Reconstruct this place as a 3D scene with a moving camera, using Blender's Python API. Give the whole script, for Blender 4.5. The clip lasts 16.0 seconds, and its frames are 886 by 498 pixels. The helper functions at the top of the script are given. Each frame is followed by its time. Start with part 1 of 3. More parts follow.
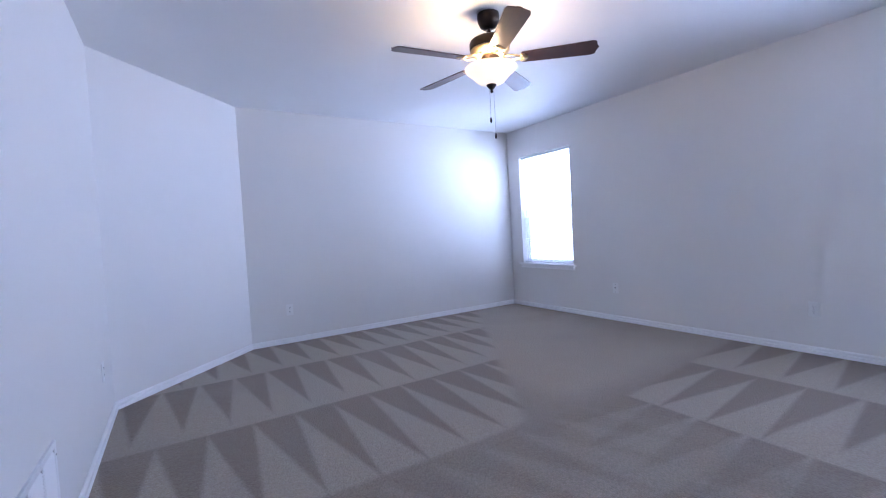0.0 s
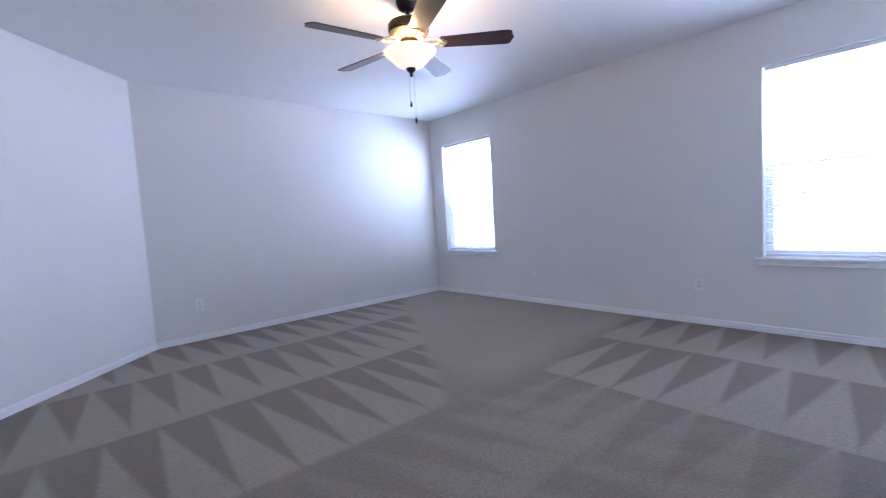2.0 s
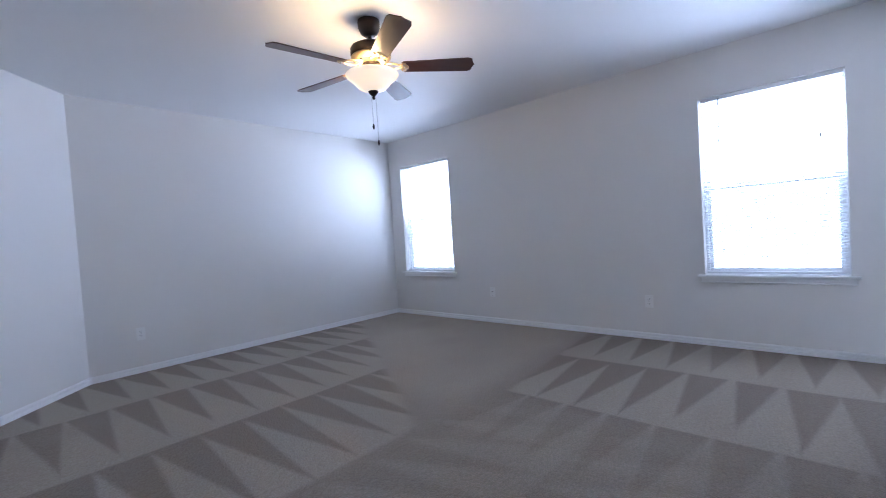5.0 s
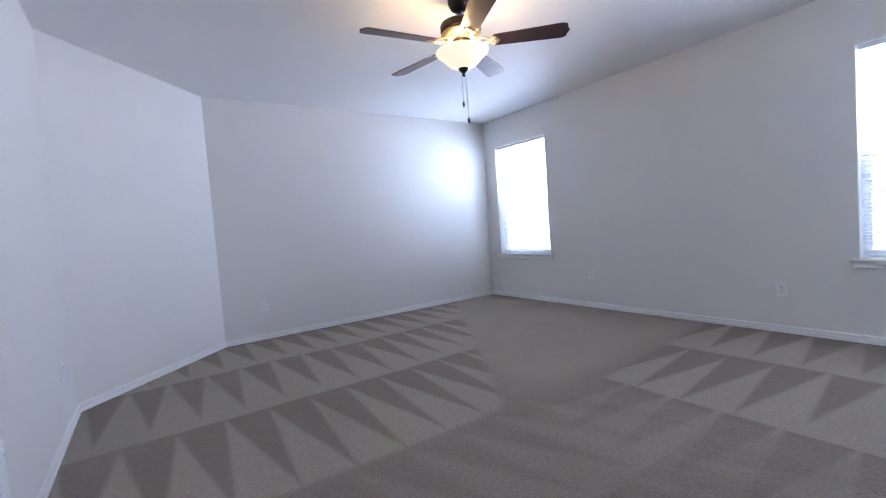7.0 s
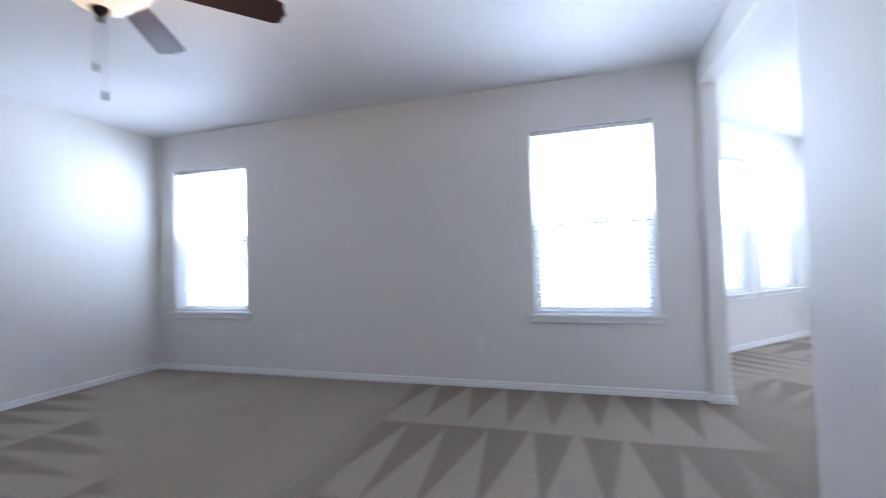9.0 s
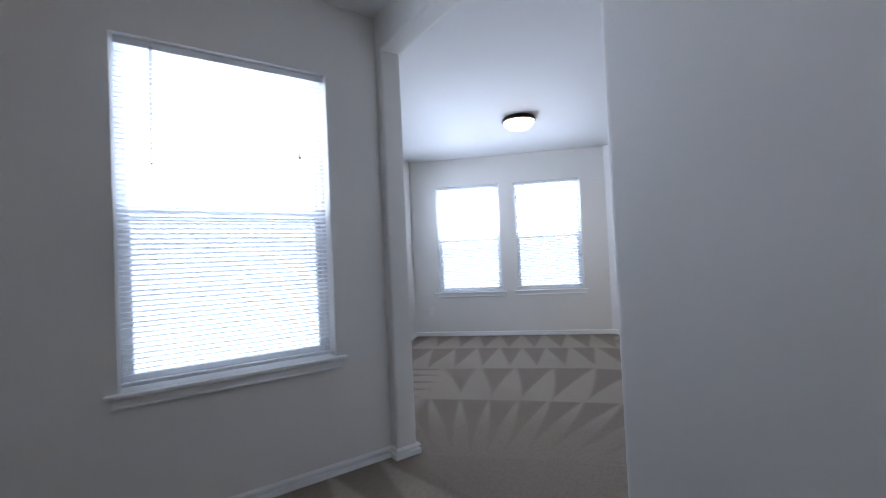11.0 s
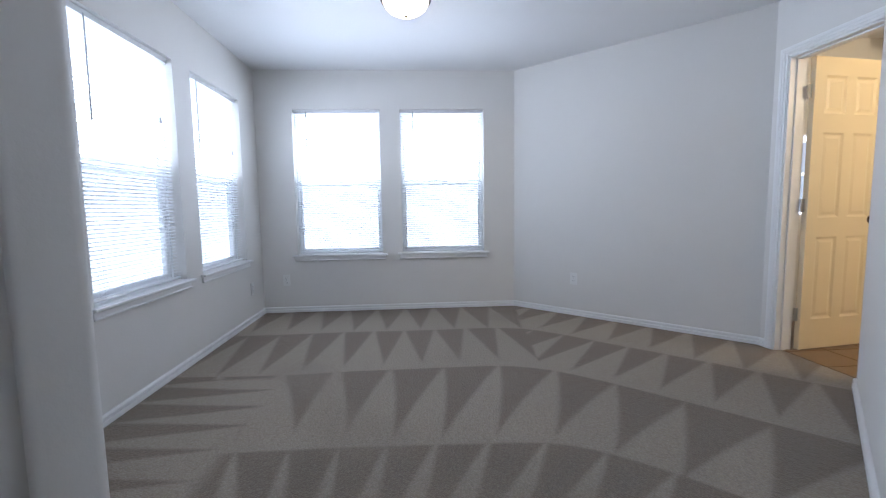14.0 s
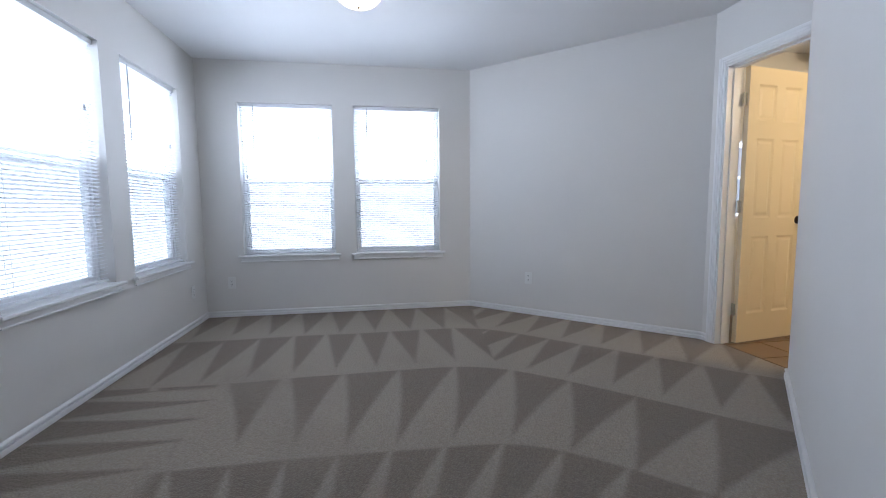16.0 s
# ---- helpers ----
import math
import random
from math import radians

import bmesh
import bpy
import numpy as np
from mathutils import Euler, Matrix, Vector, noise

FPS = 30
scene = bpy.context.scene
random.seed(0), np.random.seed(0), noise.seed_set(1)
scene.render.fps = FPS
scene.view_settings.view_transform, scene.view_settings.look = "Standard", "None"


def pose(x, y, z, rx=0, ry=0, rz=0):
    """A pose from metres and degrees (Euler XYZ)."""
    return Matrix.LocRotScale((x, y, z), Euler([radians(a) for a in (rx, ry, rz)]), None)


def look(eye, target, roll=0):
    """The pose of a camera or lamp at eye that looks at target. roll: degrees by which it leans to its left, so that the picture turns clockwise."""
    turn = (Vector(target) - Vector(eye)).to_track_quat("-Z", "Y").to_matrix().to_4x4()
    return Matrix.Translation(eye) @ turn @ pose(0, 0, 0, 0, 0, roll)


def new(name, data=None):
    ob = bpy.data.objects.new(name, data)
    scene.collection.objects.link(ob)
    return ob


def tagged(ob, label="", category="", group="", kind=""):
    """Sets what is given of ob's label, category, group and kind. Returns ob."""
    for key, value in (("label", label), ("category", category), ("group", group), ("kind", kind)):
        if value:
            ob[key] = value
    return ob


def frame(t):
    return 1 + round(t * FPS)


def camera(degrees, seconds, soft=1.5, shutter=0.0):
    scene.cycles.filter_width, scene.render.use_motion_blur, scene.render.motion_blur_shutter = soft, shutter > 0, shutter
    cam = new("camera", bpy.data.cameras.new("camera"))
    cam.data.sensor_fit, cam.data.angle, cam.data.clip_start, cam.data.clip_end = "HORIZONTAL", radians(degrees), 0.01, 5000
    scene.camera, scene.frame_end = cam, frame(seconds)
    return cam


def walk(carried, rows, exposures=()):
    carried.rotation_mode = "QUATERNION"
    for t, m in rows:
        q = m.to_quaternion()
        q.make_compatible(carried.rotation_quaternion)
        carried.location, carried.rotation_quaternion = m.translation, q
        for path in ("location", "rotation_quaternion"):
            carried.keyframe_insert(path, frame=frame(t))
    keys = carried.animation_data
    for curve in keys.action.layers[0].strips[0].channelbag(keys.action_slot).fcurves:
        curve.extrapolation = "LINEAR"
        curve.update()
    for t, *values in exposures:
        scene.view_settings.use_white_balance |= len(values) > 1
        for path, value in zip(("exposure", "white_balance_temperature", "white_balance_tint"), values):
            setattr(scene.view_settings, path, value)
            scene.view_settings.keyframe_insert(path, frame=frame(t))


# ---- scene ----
# The walk: seconds, eye, target, roll
cam = camera(91.8, 16.0, soft=1.0, shutter=0.5)
PATH = [
    (0, (-4.115, -4.724, 1.094), (-3.058, -3.028, 1.012), -3.1),
    (0.5, (-4.061, -4.751, 1.079), (-3.003, -3.06, 0.94), -3.7),
    (1, (-4.09, -4.726, 1.064), (-2.96, -3.084, 0.911), -3.7),
    (1.5, (-4.088, -4.746, 1.06), (-2.889, -3.154, 0.896), -3.3),
    (2, (-4.092, -4.738, 1.059), (-2.768, -3.246, 0.913), -3.5),
    (2.5, (-4.13, -4.711, 1.05), (-2.632, -3.389, 0.95), -3.7),
    (3, (-4.125, -4.722, 1.076), (-2.538, -3.508, 0.998), -3.9),
    (5.5, (-4.131, -4.695, 1.056), (-2.731, -3.269, 0.987), -3.8),
    (6, (-4.139, -4.699, 1.042), (-2.837, -3.184, 0.959), -3.9),
    (6.5, (-4.123, -4.699, 1.037), (-2.894, -3.124, 0.946), -3.9),
    (7, (-4.071, -4.711, 1.031), (-2.94, -3.066, 0.926), -4.2),
    (7.5, (-4.028, -4.682, 1.032), (-2.975, -2.989, 0.878), -3.1),
    (8, (-3.976, -4.499, 1.05), (-2.851, -2.848, 0.952), -2.7),
    (8.5, (-3.711, -4.36, 1.049), (-2.155, -3.104, 1.016), -2.6),
    (9, (-3.474, -4.209, 1.039), (-1.562, -3.626, 1.095), -1.7),
    (9.5, (-3.19, -4.07, 1.079), (-1.192, -4.073, 1.168), -0.9),
    (10, (-2.824, -3.914, 1.069), (-0.867, -4.318, 1.142), -1.1),
    (10.2, (-2.694, -3.904, 1.079), (-0.787, -4.505, 1.124), -1.4),
    (12.3, (-1.383, -4.537, 1.047), (-0.112, -6.081, 1.082), -1.3),
    (12.5, (-1.308, -4.652, 1.063), (-0.086, -6.235, 1.064), -0.4),
    (13, (-1.211, -4.873, 1.041), (0.021, -6.449, 1.021), -1.0),
    (13.5, (-1.196, -5.0, 1.039), (0.166, -6.462, 0.954), -1.4),
    (14, (-1.22, -5.031, 1.056), (0.095, -6.526, 0.865), -0.9),
    (14.5, (-1.175, -5.031, 1.059), (0.057, -6.593, 0.853), -0.6),
    (15, (-1.162, -5.055, 1.063), (0.014, -6.663, 0.88), -0.0),
    (15.5, (-1.172, -5.065, 1.015), (-0.018, -6.691, 0.857), -0.3),
    (16, (-1.187, -5.081, 1.038), (-0.031, -6.703, 0.85), -0.5),
]
EXPOSURES = [(0.0, 0.58, 5230, 22), (1.5, 0.55, 5400, 20), (3.0, 0.47, 5450, 18), (5.5, 0.28, 5600, 15), (7.0, 0.48, 5780, 15), (8.0, 0.54, 5850, 14), (9.0, 0.42, 5950, 13),
             (9.5, 0.1, 5980, 12), (10.0, -0.28, 6050, 12), (12.3, -0.96, 6250, 12), (13.2, -0.78, 6250, 11), (16.0, -0.92, 6300, 11)]
walk(cam, [(t, look(eye, target, roll)) for t, eye, target, roll in PATH], EXPOSURES)

# ---- light ----
world = bpy.data.worlds.new("world")
scene.world = world
world.use_nodes = True
wn = world.node_tree.nodes
sky = wn.new("ShaderNodeTexSky")
sky.sky_type, sky.sun_disc = "NISHITA", False
sky.sun_elevation, sky.sun_rotation = radians(52), radians(250)
world.node_tree.links.new(sky.outputs[0], wn["Background"].inputs[0])
wn["Background"].inputs[1].default_value = 0.1
sun = new("sun", bpy.data.lights.new("sun", "SUN"))
sun.data.energy, sun.data.angle, sun.data.color = 3.0, radians(0.5), (1.0, 0.95, 0.88)
sun.matrix_world = look((-9, -4, 12), (-1, -4, 0))

WINDOW_GLOW = 11.4
SKY_COLOR = (0.725, 0.815, 1.0)
FAN_POWER = 6.8
DOME_GLOW = 8.0
BATH_POWER = 62.0
WARM = (1.0, 0.66, 0.28)

H = 2.44

# ---- materials ----
def material(name):
    m = bpy.data.materials.new(name)
    m.use_nodes = True
    nt = m.node_tree
    return m, nt, nt.nodes["Principled BSDF"]


def node(nt, kind, **values):
    n = nt.nodes.new(kind)
    for key, value in values.items():
        n.inputs[key].default_value = value
    return n


def place(nt, scale=1.0):
    """Object coordinates for the textures, at real-world size."""
    tc = nt.nodes.new("ShaderNodeTexCoord")
    mp = node(nt, "ShaderNodeMapping", Scale=(scale, scale, scale))
    nt.links.new(tc.outputs["Object"], mp.inputs["Vector"])
    return mp.outputs["Vector"]


def mixed(nt, fac, a, b):
    n = nt.nodes.new("ShaderNodeMix")
    n.data_type = "RGBA"
    for socket, value in ((n.inputs[0], fac), (n.inputs[6], a), (n.inputs[7], b)):
        if isinstance(value, bpy.types.NodeSocket):
            nt.links.new(value, socket)
        else:
            socket.default_value = value
    return n.outputs[2]


def rgba(c):
    return (c[0], c[1], c[2], 1.0)


def painted(name, color, rough=0.55, grain=180.0, bump=0.12, depth=0.004, stain=0.05):
    """Paint or plastic: a faint broad mottle, fine relief."""
    m, nt, bsdf = material(name)
    v = place(nt)
    big = node(nt, "ShaderNodeTexNoise", Scale=1.7, Detail=4.0, Roughness=0.6)
    small = node(nt, "ShaderNodeTexNoise", Scale=grain, Detail=3.0, Roughness=0.55)
    for n in (big, small):
        nt.links.new(v, n.inputs["Vector"])
    dark = tuple(c * (1 - stain) for c in color)
    light = tuple(min(1, c * (1 + stain)) for c in color)
    nt.links.new(mixed(nt, big.outputs["Fac"], rgba(dark), rgba(light)), bsdf.inputs["Base Color"])
    b = node(nt, "ShaderNodeBump", Strength=bump, Distance=depth)
    nt.links.new(small.outputs["Fac"], b.inputs["Height"])
    nt.links.new(b.outputs["Normal"], bsdf.inputs["Normal"])
    bsdf.inputs["Roughness"].default_value = rough
    return m


def metal(name, color, rough=0.4, metallic=0.9):
    m, nt, bsdf = material(name)
    v = place(nt)
    n = node(nt, "ShaderNodeTexNoise", Scale=40.0, Detail=4.0)
    nt.links.new(v, n.inputs["Vector"])
    nt.links.new(mixed(nt, n.outputs["Fac"], rgba([c * 0.8 for c in color]), rgba([c * 1.2 for c in color])), bsdf.inputs["Base Color"])
    r = node(nt, "ShaderNodeMapRange", **{"To Min": rough * 0.8, "To Max": rough * 1.25})
    nt.links.new(n.outputs["Fac"], r.inputs["Value"])
    nt.links.new(r.outputs[0], bsdf.inputs["Roughness"])
    bsdf.inputs["Metallic"].default_value = metallic
    return m


def orange_peel(name, color, size=75.0, bump=0.14):
    """Sprayed and rolled drywall texture."""
    m, nt, bsdf = material(name)
    v = place(nt)
    big = node(nt, "ShaderNodeTexNoise", Scale=0.9, Detail=5.0, Roughness=0.65)
    peel = node(nt, "ShaderNodeTexNoise", Scale=size, Detail=2.0, Roughness=0.5)
    fine = node(nt, "ShaderNodeTexNoise", Scale=size * 4, Detail=2.0)
    for n in (big, peel, fine):
        nt.links.new(v, n.inputs["Vector"])
    nt.links.new(mixed(nt, big.outputs["Fac"], rgba([c * 0.965 for c in color]), rgba([min(1, c * 1.03) for c in color])), bsdf.inputs["Base Color"])
    add = node(nt, "ShaderNodeMath")
    add.operation = "MULTIPLY_ADD"
    nt.links.new(fine.outputs["Fac"], add.inputs[0])
    add.inputs[1].default_value = 0.25
    nt.links.new(peel.outputs["Fac"], add.inputs[2])
    b = node(nt, "ShaderNodeBump", Strength=bump, Distance=0.004)
    nt.links.new(add.outputs[0], b.inputs["Height"])
    nt.links.new(b.outputs["Normal"], bsdf.inputs["Normal"])
    bsdf.inputs["Roughness"].default_value = 0.62
    return m


def carpet_material():
    """Cut pile: vacuumed nap lies light or dark, tufts give relief."""
    m, nt, bsdf = material("carpet")
    v = place(nt)
    nap = nt.nodes.new("ShaderNodeAttribute")
    nap.attribute_name = "nap"
    tuft = node(nt, "ShaderNodeTexVoronoi", Scale=125.0)
    tuft2 = node(nt, "ShaderNodeTexNoise", Scale=58.0, Detail=4.0, Roughness=0.7)
    clump = node(nt, "ShaderNodeTexNoise", Scale=34.0, Detail=4.0, Roughness=0.65)
    broad = node(nt, "ShaderNodeTexNoise", Scale=1.1, Detail=4.0)
    for n in (tuft, tuft2, clump, broad):
        nt.links.new(v, n.inputs["Vector"])
    fuzz = node(nt, "ShaderNodeMath")
    fuzz.operation = "MULTIPLY_ADD"
    nt.links.new(tuft2.outputs["Fac"], fuzz.inputs[0])
    fuzz.inputs[1].default_value = 0.55
    nt.links.new(nap.outputs["Fac"], fuzz.inputs[2])
    edge = node(nt, "ShaderNodeMapRange", **{"From Min": 0.27 + 0.06, "From Max": 0.27 + 0.94})
    nt.links.new(fuzz.outputs[0], edge.inputs["Value"])
    col = mixed(nt, edge.outputs[0], rgba(NAP_DARK), rgba(NAP_LIGHT))
    col = mixed(nt, broad.outputs["Fac"], col, mixed(nt, 0.12, col, rgba((0.16, 0.13, 0.10))))
    ramp = node(nt, "ShaderNodeMapRange", **{"From Min": 0.0, "From Max": 0.75, "To Min": 1.0, "To Max": 0.0})
    nt.links.new(tuft.outputs["Distance"], ramp.inputs["Value"])
    # shade between tufts painted in: colour darkens where the pile is low
    pit_shade = mixed(nt, ramp.outputs[0], mixed(nt, 0.26, col, rgba((0.10, 0.085, 0.07))), col)
    grain = node(nt, "ShaderNodeMapRange", **{"From Min": 0.3, "From Max": 0.7})
    nt.links.new(tuft2.outputs["Fac"], grain.inputs["Value"])
    speck = mixed(nt, grain.outputs[0], mixed(nt, 0.20, pit_shade, rgba((0.12, 0.10, 0.085))), pit_shade)
    nt.links.new(speck, bsdf.inputs["Base Color"])
    h = node(nt, "ShaderNodeMath")
    h.operation = "MULTIPLY_ADD"
    nt.links.new(clump.outputs["Fac"], h.inputs[0])
    h.inputs[1].default_value = 3.2
    nt.links.new(ramp.outputs[0], h.inputs[2])
    h2 = node(nt, "ShaderNodeMath")
    h2.operation = "ADD"
    nt.links.new(h.outputs[0], h2.inputs[0])
    nt.links.new(tuft2.outputs["Fac"], h2.inputs[1])
    b = node(nt, "ShaderNodeBump", Strength=0.55, Distance=0.008)
    nt.links.new(h2.outputs[0], b.inputs["Height"])
    nt.links.new(b.outputs["Normal"], bsdf.inputs["Normal"])
    bsdf.inputs["Roughness"].default_value = 0.95
    bsdf.inputs["Specular IOR Level"].default_value = 0.1
    bsdf.inputs["Sheen Weight"].default_value = 0.15
    return m


def wood(name, dark, light, axis_scale=(3.0, 40.0, 40.0), rough=0.35, coat=0.2):
    m, nt, bsdf = material(name)
    tc = nt.nodes.new("ShaderNodeTexCoord")
    mp = node(nt, "ShaderNodeMapping", Scale=axis_scale)
    nt.links.new(tc.outputs["Object"], mp.inputs["Vector"])
    n = node(nt, "ShaderNodeTexNoise", Scale=1.0, Detail=6.0, Roughness=0.6, Distortion=0.6)
    nt.links.new(mp.outputs[0], n.inputs["Vector"])
    nt.links.new(mixed(nt, n.outputs["Fac"], rgba(dark), rgba(light)), bsdf.inputs["Base Color"])
    b = node(nt, "ShaderNodeBump", Strength=0.1, Distance=0.002)
    nt.links.new(n.outputs["Fac"], b.inputs["Height"])
    nt.links.new(b.outputs["Normal"], bsdf.inputs["Normal"])
    bsdf.inputs["Roughness"].default_value = rough
    bsdf.inputs["Coat Weight"].default_value = coat
    return m


def glass_pane(name):
    m, nt, bsdf = material(name)
    bsdf.inputs["Transmission Weight"].default_value = 1.0
    bsdf.inputs["Roughness"].default_value = 0.0
    bsdf.inputs["IOR"].default_value = 1.05
    bsdf.inputs["Base Color"].default_value = (0.96, 0.98, 0.98, 1)
    return m


def lets_through(name, color, share, rough=0.5):
    """Thin vinyl or milk glass: part of the light goes through, scattered."""
    m, nt, bsdf = material(name)
    v = place(nt)
    n = node(nt, "ShaderNodeTexNoise", Scale=25.0, Detail=3.0)
    nt.links.new(v, n.inputs["Vector"])
    col = mixed(nt, n.outputs["Fac"], rgba([c * 0.96 for c in color]), rgba(color))
    nt.links.new(col, bsdf.inputs["Base Color"])
    bsdf.inputs["Roughness"].default_value = rough
    tr = nt.nodes.new("ShaderNodeBsdfTranslucent")
    nt.links.new(col, tr.inputs["Color"])
    mx = node(nt, "ShaderNodeMixShader", Fac=share)
    nt.links.new(bsdf.outputs[0], mx.inputs[1])
    nt.links.new(tr.outputs[0], mx.inputs[2])
    nt.links.new(mx.outputs[0], nt.nodes["Material Output"].inputs["Surface"])
    return m


def glowing(name, color, glow, strength):
    m, nt, bsdf = material(name)
    v = place(nt)
    n = node(nt, "ShaderNodeTexNoise", Scale=14.0, Detail=4.0, Distortion=1.0)
    nt.links.new(v, n.inputs["Vector"])
    bsdf.inputs["Base Color"].default_value = rgba(color)
    bsdf.inputs["Roughness"].default_value = 0.3
    nt.links.new(mixed(nt, n.outputs["Fac"], rgba([c * 0.85 for c in glow]), rgba(glow)), bsdf.inputs["Emission Color"])
    bsdf.inputs["Emission Strength"].default_value = strength
    return m


def insect_screen(name):
    m, nt, bsdf = material(name)
    bsdf.inputs["Base Color"].default_value = (0.12, 0.13, 0.14, 1)
    v = place(nt)
    n = node(nt, "ShaderNodeTexNoise", Scale=60.0)
    nt.links.new(v, n.inputs["Vector"])
    r = node(nt, "ShaderNodeMapRange", **{"To Min": 0.73, "To Max": 0.79})
    nt.links.new(n.outputs["Fac"], r.inputs["Value"])
    tr = nt.nodes.new("ShaderNodeBsdfTransparent")
    mx = node(nt, "ShaderNodeMixShader")
    nt.links.new(r.outputs[0], mx.inputs[0])
    nt.links.new(tr.outputs[0], mx.inputs[1])
    nt.links.new(bsdf.outputs[0], mx.inputs[2])
    nt.links.new(mx.outputs[0], nt.nodes["Material Output"].inputs["Surface"])
    return m


NAP_DARK, NAP_LIGHT = (0.290, 0.238, 0.190), (0.500, 0.424, 0.342)
M_WALL = orange_peel("wall_paint", (0.77, 0.755, 0.725))
M_CEIL = orange_peel("ceiling_paint", (0.83, 0.83, 0.825), size=48.0, bump=0.25)
M_TRIM = painted("trim_paint", (0.87, 0.87, 0.865), rough=0.35, bump=0.05, stain=0.025)
M_VINYL = painted("window_vinyl", (0.80, 0.81, 0.82), rough=0.4, bump=0.03, stain=0.02)
# white door; the cream puts the warm lamplight into its colour
M_DOOR = painted("door_lamplit_paint", (0.82, 0.70, 0.49), rough=0.4, grain=90.0, bump=0.08, stain=0.03)
M_PLATE = painted("plate_plastic", (0.83, 0.83, 0.81), rough=0.3, bump=0.02, stain=0.02)
# near-black colour for the shade inside slots and openings that aren't cut
M_SLOT_SHADE = painted("slot_shade", (0.03, 0.03, 0.03), rough=0.6, stain=0.1)
M_BRONZE = metal("oiled_bronze", (0.045, 0.032, 0.026), rough=0.38, metallic=0.75)
M_BRASS = metal("aged_brass", (0.55, 0.42, 0.24), rough=0.3, metallic=0.9)
M_STEEL = metal("satin_steel", (0.45, 0.44, 0.42), rough=0.35)
M_BLADE = wood("blade_wood", (0.034, 0.011, 0.008), (0.085, 0.026, 0.015), rough=0.40, coat=0.15)
M_SLAT = lets_through("blind_vinyl", (0.90, 0.92, 0.94), 0.50)
M_CORD = painted("blind_cord", (0.80, 0.80, 0.78), rough=0.7)
M_TASSEL = painted("tassel_plastic", (0.45, 0.46, 0.46), rough=0.4)
M_GLASS = glass_pane("window_glass")
M_SCREEN = insect_screen("insect_screen")
M_BOWL = lets_through("bowl_glass", (0.93, 0.86, 0.74), 0.10, rough=0.25)
bowl_glow = M_BOWL.node_tree.nodes["Principled BSDF"]
bowl_glow.inputs["Emission Color"].default_value = (1.0, 0.86, 0.64, 1)
bowl_glow.inputs["Emission Strength"].default_value = 0.45
M_SHADE = lets_through("shade_glass", (0.95, 0.90, 0.80), 0.5, rough=0.25)
M_BULB = glowing("bulb_glow", (1, 1, 1), (1.0, 0.72, 0.42), 14.0)
M_DOME = glowing("dome_glass", (0.9, 0.88, 0.82), (1.0, 0.80, 0.56), DOME_GLOW)
M_CARPET = carpet_material()
M_TILE = painted("bath_tile", (0.20, 0.12, 0.065), rough=0.35, grain=30.0, stain=0.25)
M_GROUT = painted("bath_grout", (0.13, 0.10, 0.075), rough=0.9)
M_HAZE = glowing("daylight_haze", (0.0, 0.0, 0.0), SKY_COLOR, 1.5)
M_GROUND = painted("ground_grass", (0.075, 0.085, 0.05), rough=1.0, grain=8.0, stain=0.3)
M_PORCELAIN = painted("porcelain", (0.85, 0.85, 0.84), rough=0.12, bump=0.0, stain=0.01)


# ---- building helpers ----
def mesh_of(name, bm, mat, smooth=False):
    me = bpy.data.meshes.new(name)
    bmesh.ops.recalc_face_normals(bm, faces=bm.faces)
    bm.to_mesh(me)
    bm.free()
    me.materials.append(mat)
    if smooth:
        me.polygons.foreach_set("use_smooth", [True] * len(me.polygons))
        me.set_sharp_from_angle(angle=radians(38))
    return me


def part(name, bm, mat, parent=None, label="", smooth=False):
    """One mesh object, under its thing or part if one is given; shape in the parent's own space."""
    ob = new(name, mesh_of(name, bm, mat, smooth))
    ob.parent = parent
    return tagged(ob, label=label)


def thing(name, m, label, category, group="", kind=""):
    ob = new(name)
    ob.matrix_world = m
    ob.empty_display_size = 0.1
    return tagged(ob, label, category, group, kind)


def box(bm, a, b, bevel=0.0, seg=2, m=None):
    """A box from corner a to corner b, edges rounded by bevel."""
    lo = [min(p, q) for p, q in zip(a, b)]
    hi = [max(p, q) for p, q in zip(a, b)]
    made = bmesh.ops.create_cube(bm, size=1.0)["verts"]
    for v in made:
        v.co = Vector([lo[i] + (v.co[i] + 0.5) * (hi[i] - lo[i]) for i in range(3)])
    if bevel:
        edges = list({e for v in made for e in v.link_edges})
        out = bmesh.ops.bevel(bm, geom=edges, offset=bevel, segments=seg, profile=0.5, affect="EDGES", clamp_overlap=True)
        made = list({v for f in out["faces"] for v in f.verts} | {v for v in made if v.is_valid})
    if m is not None:
        bmesh.ops.transform(bm, matrix=m, verts=made)
    return bm


def lathe(bm, profile, seg=40, m=None, close=False):
    """Turns a profile of (radius, z) round the z axis."""
    rings = []
    for r, z in profile:
        if r < 1e-5:
            rings.append([bm.verts.new((0, 0, z))])
        else:
            rings.append([bm.verts.new((r * math.cos(2 * math.pi * i / seg), r * math.sin(2 * math.pi * i / seg), z)) for i in range(seg)])
    pairs = list(zip(rings, rings[1:])) + ([(rings[-1], rings[0])] if close else [])
    for a, b in pairs:
        for i in range(seg):
            j = (i + 1) % seg
            if len(a) == 1 and len(b) > 1:
                bm.faces.new((a[0], b[i], b[j]))
            elif len(b) == 1 and len(a) > 1:
                bm.faces.new((a[i], a[j], b[0]))
            elif len(a) > 1:
                bm.faces.new((a[i], a[j], b[j], b[i]))
    if m is not None:
        bmesh.ops.transform(bm, matrix=m, verts=[v for r in rings for v in r])
    return bm


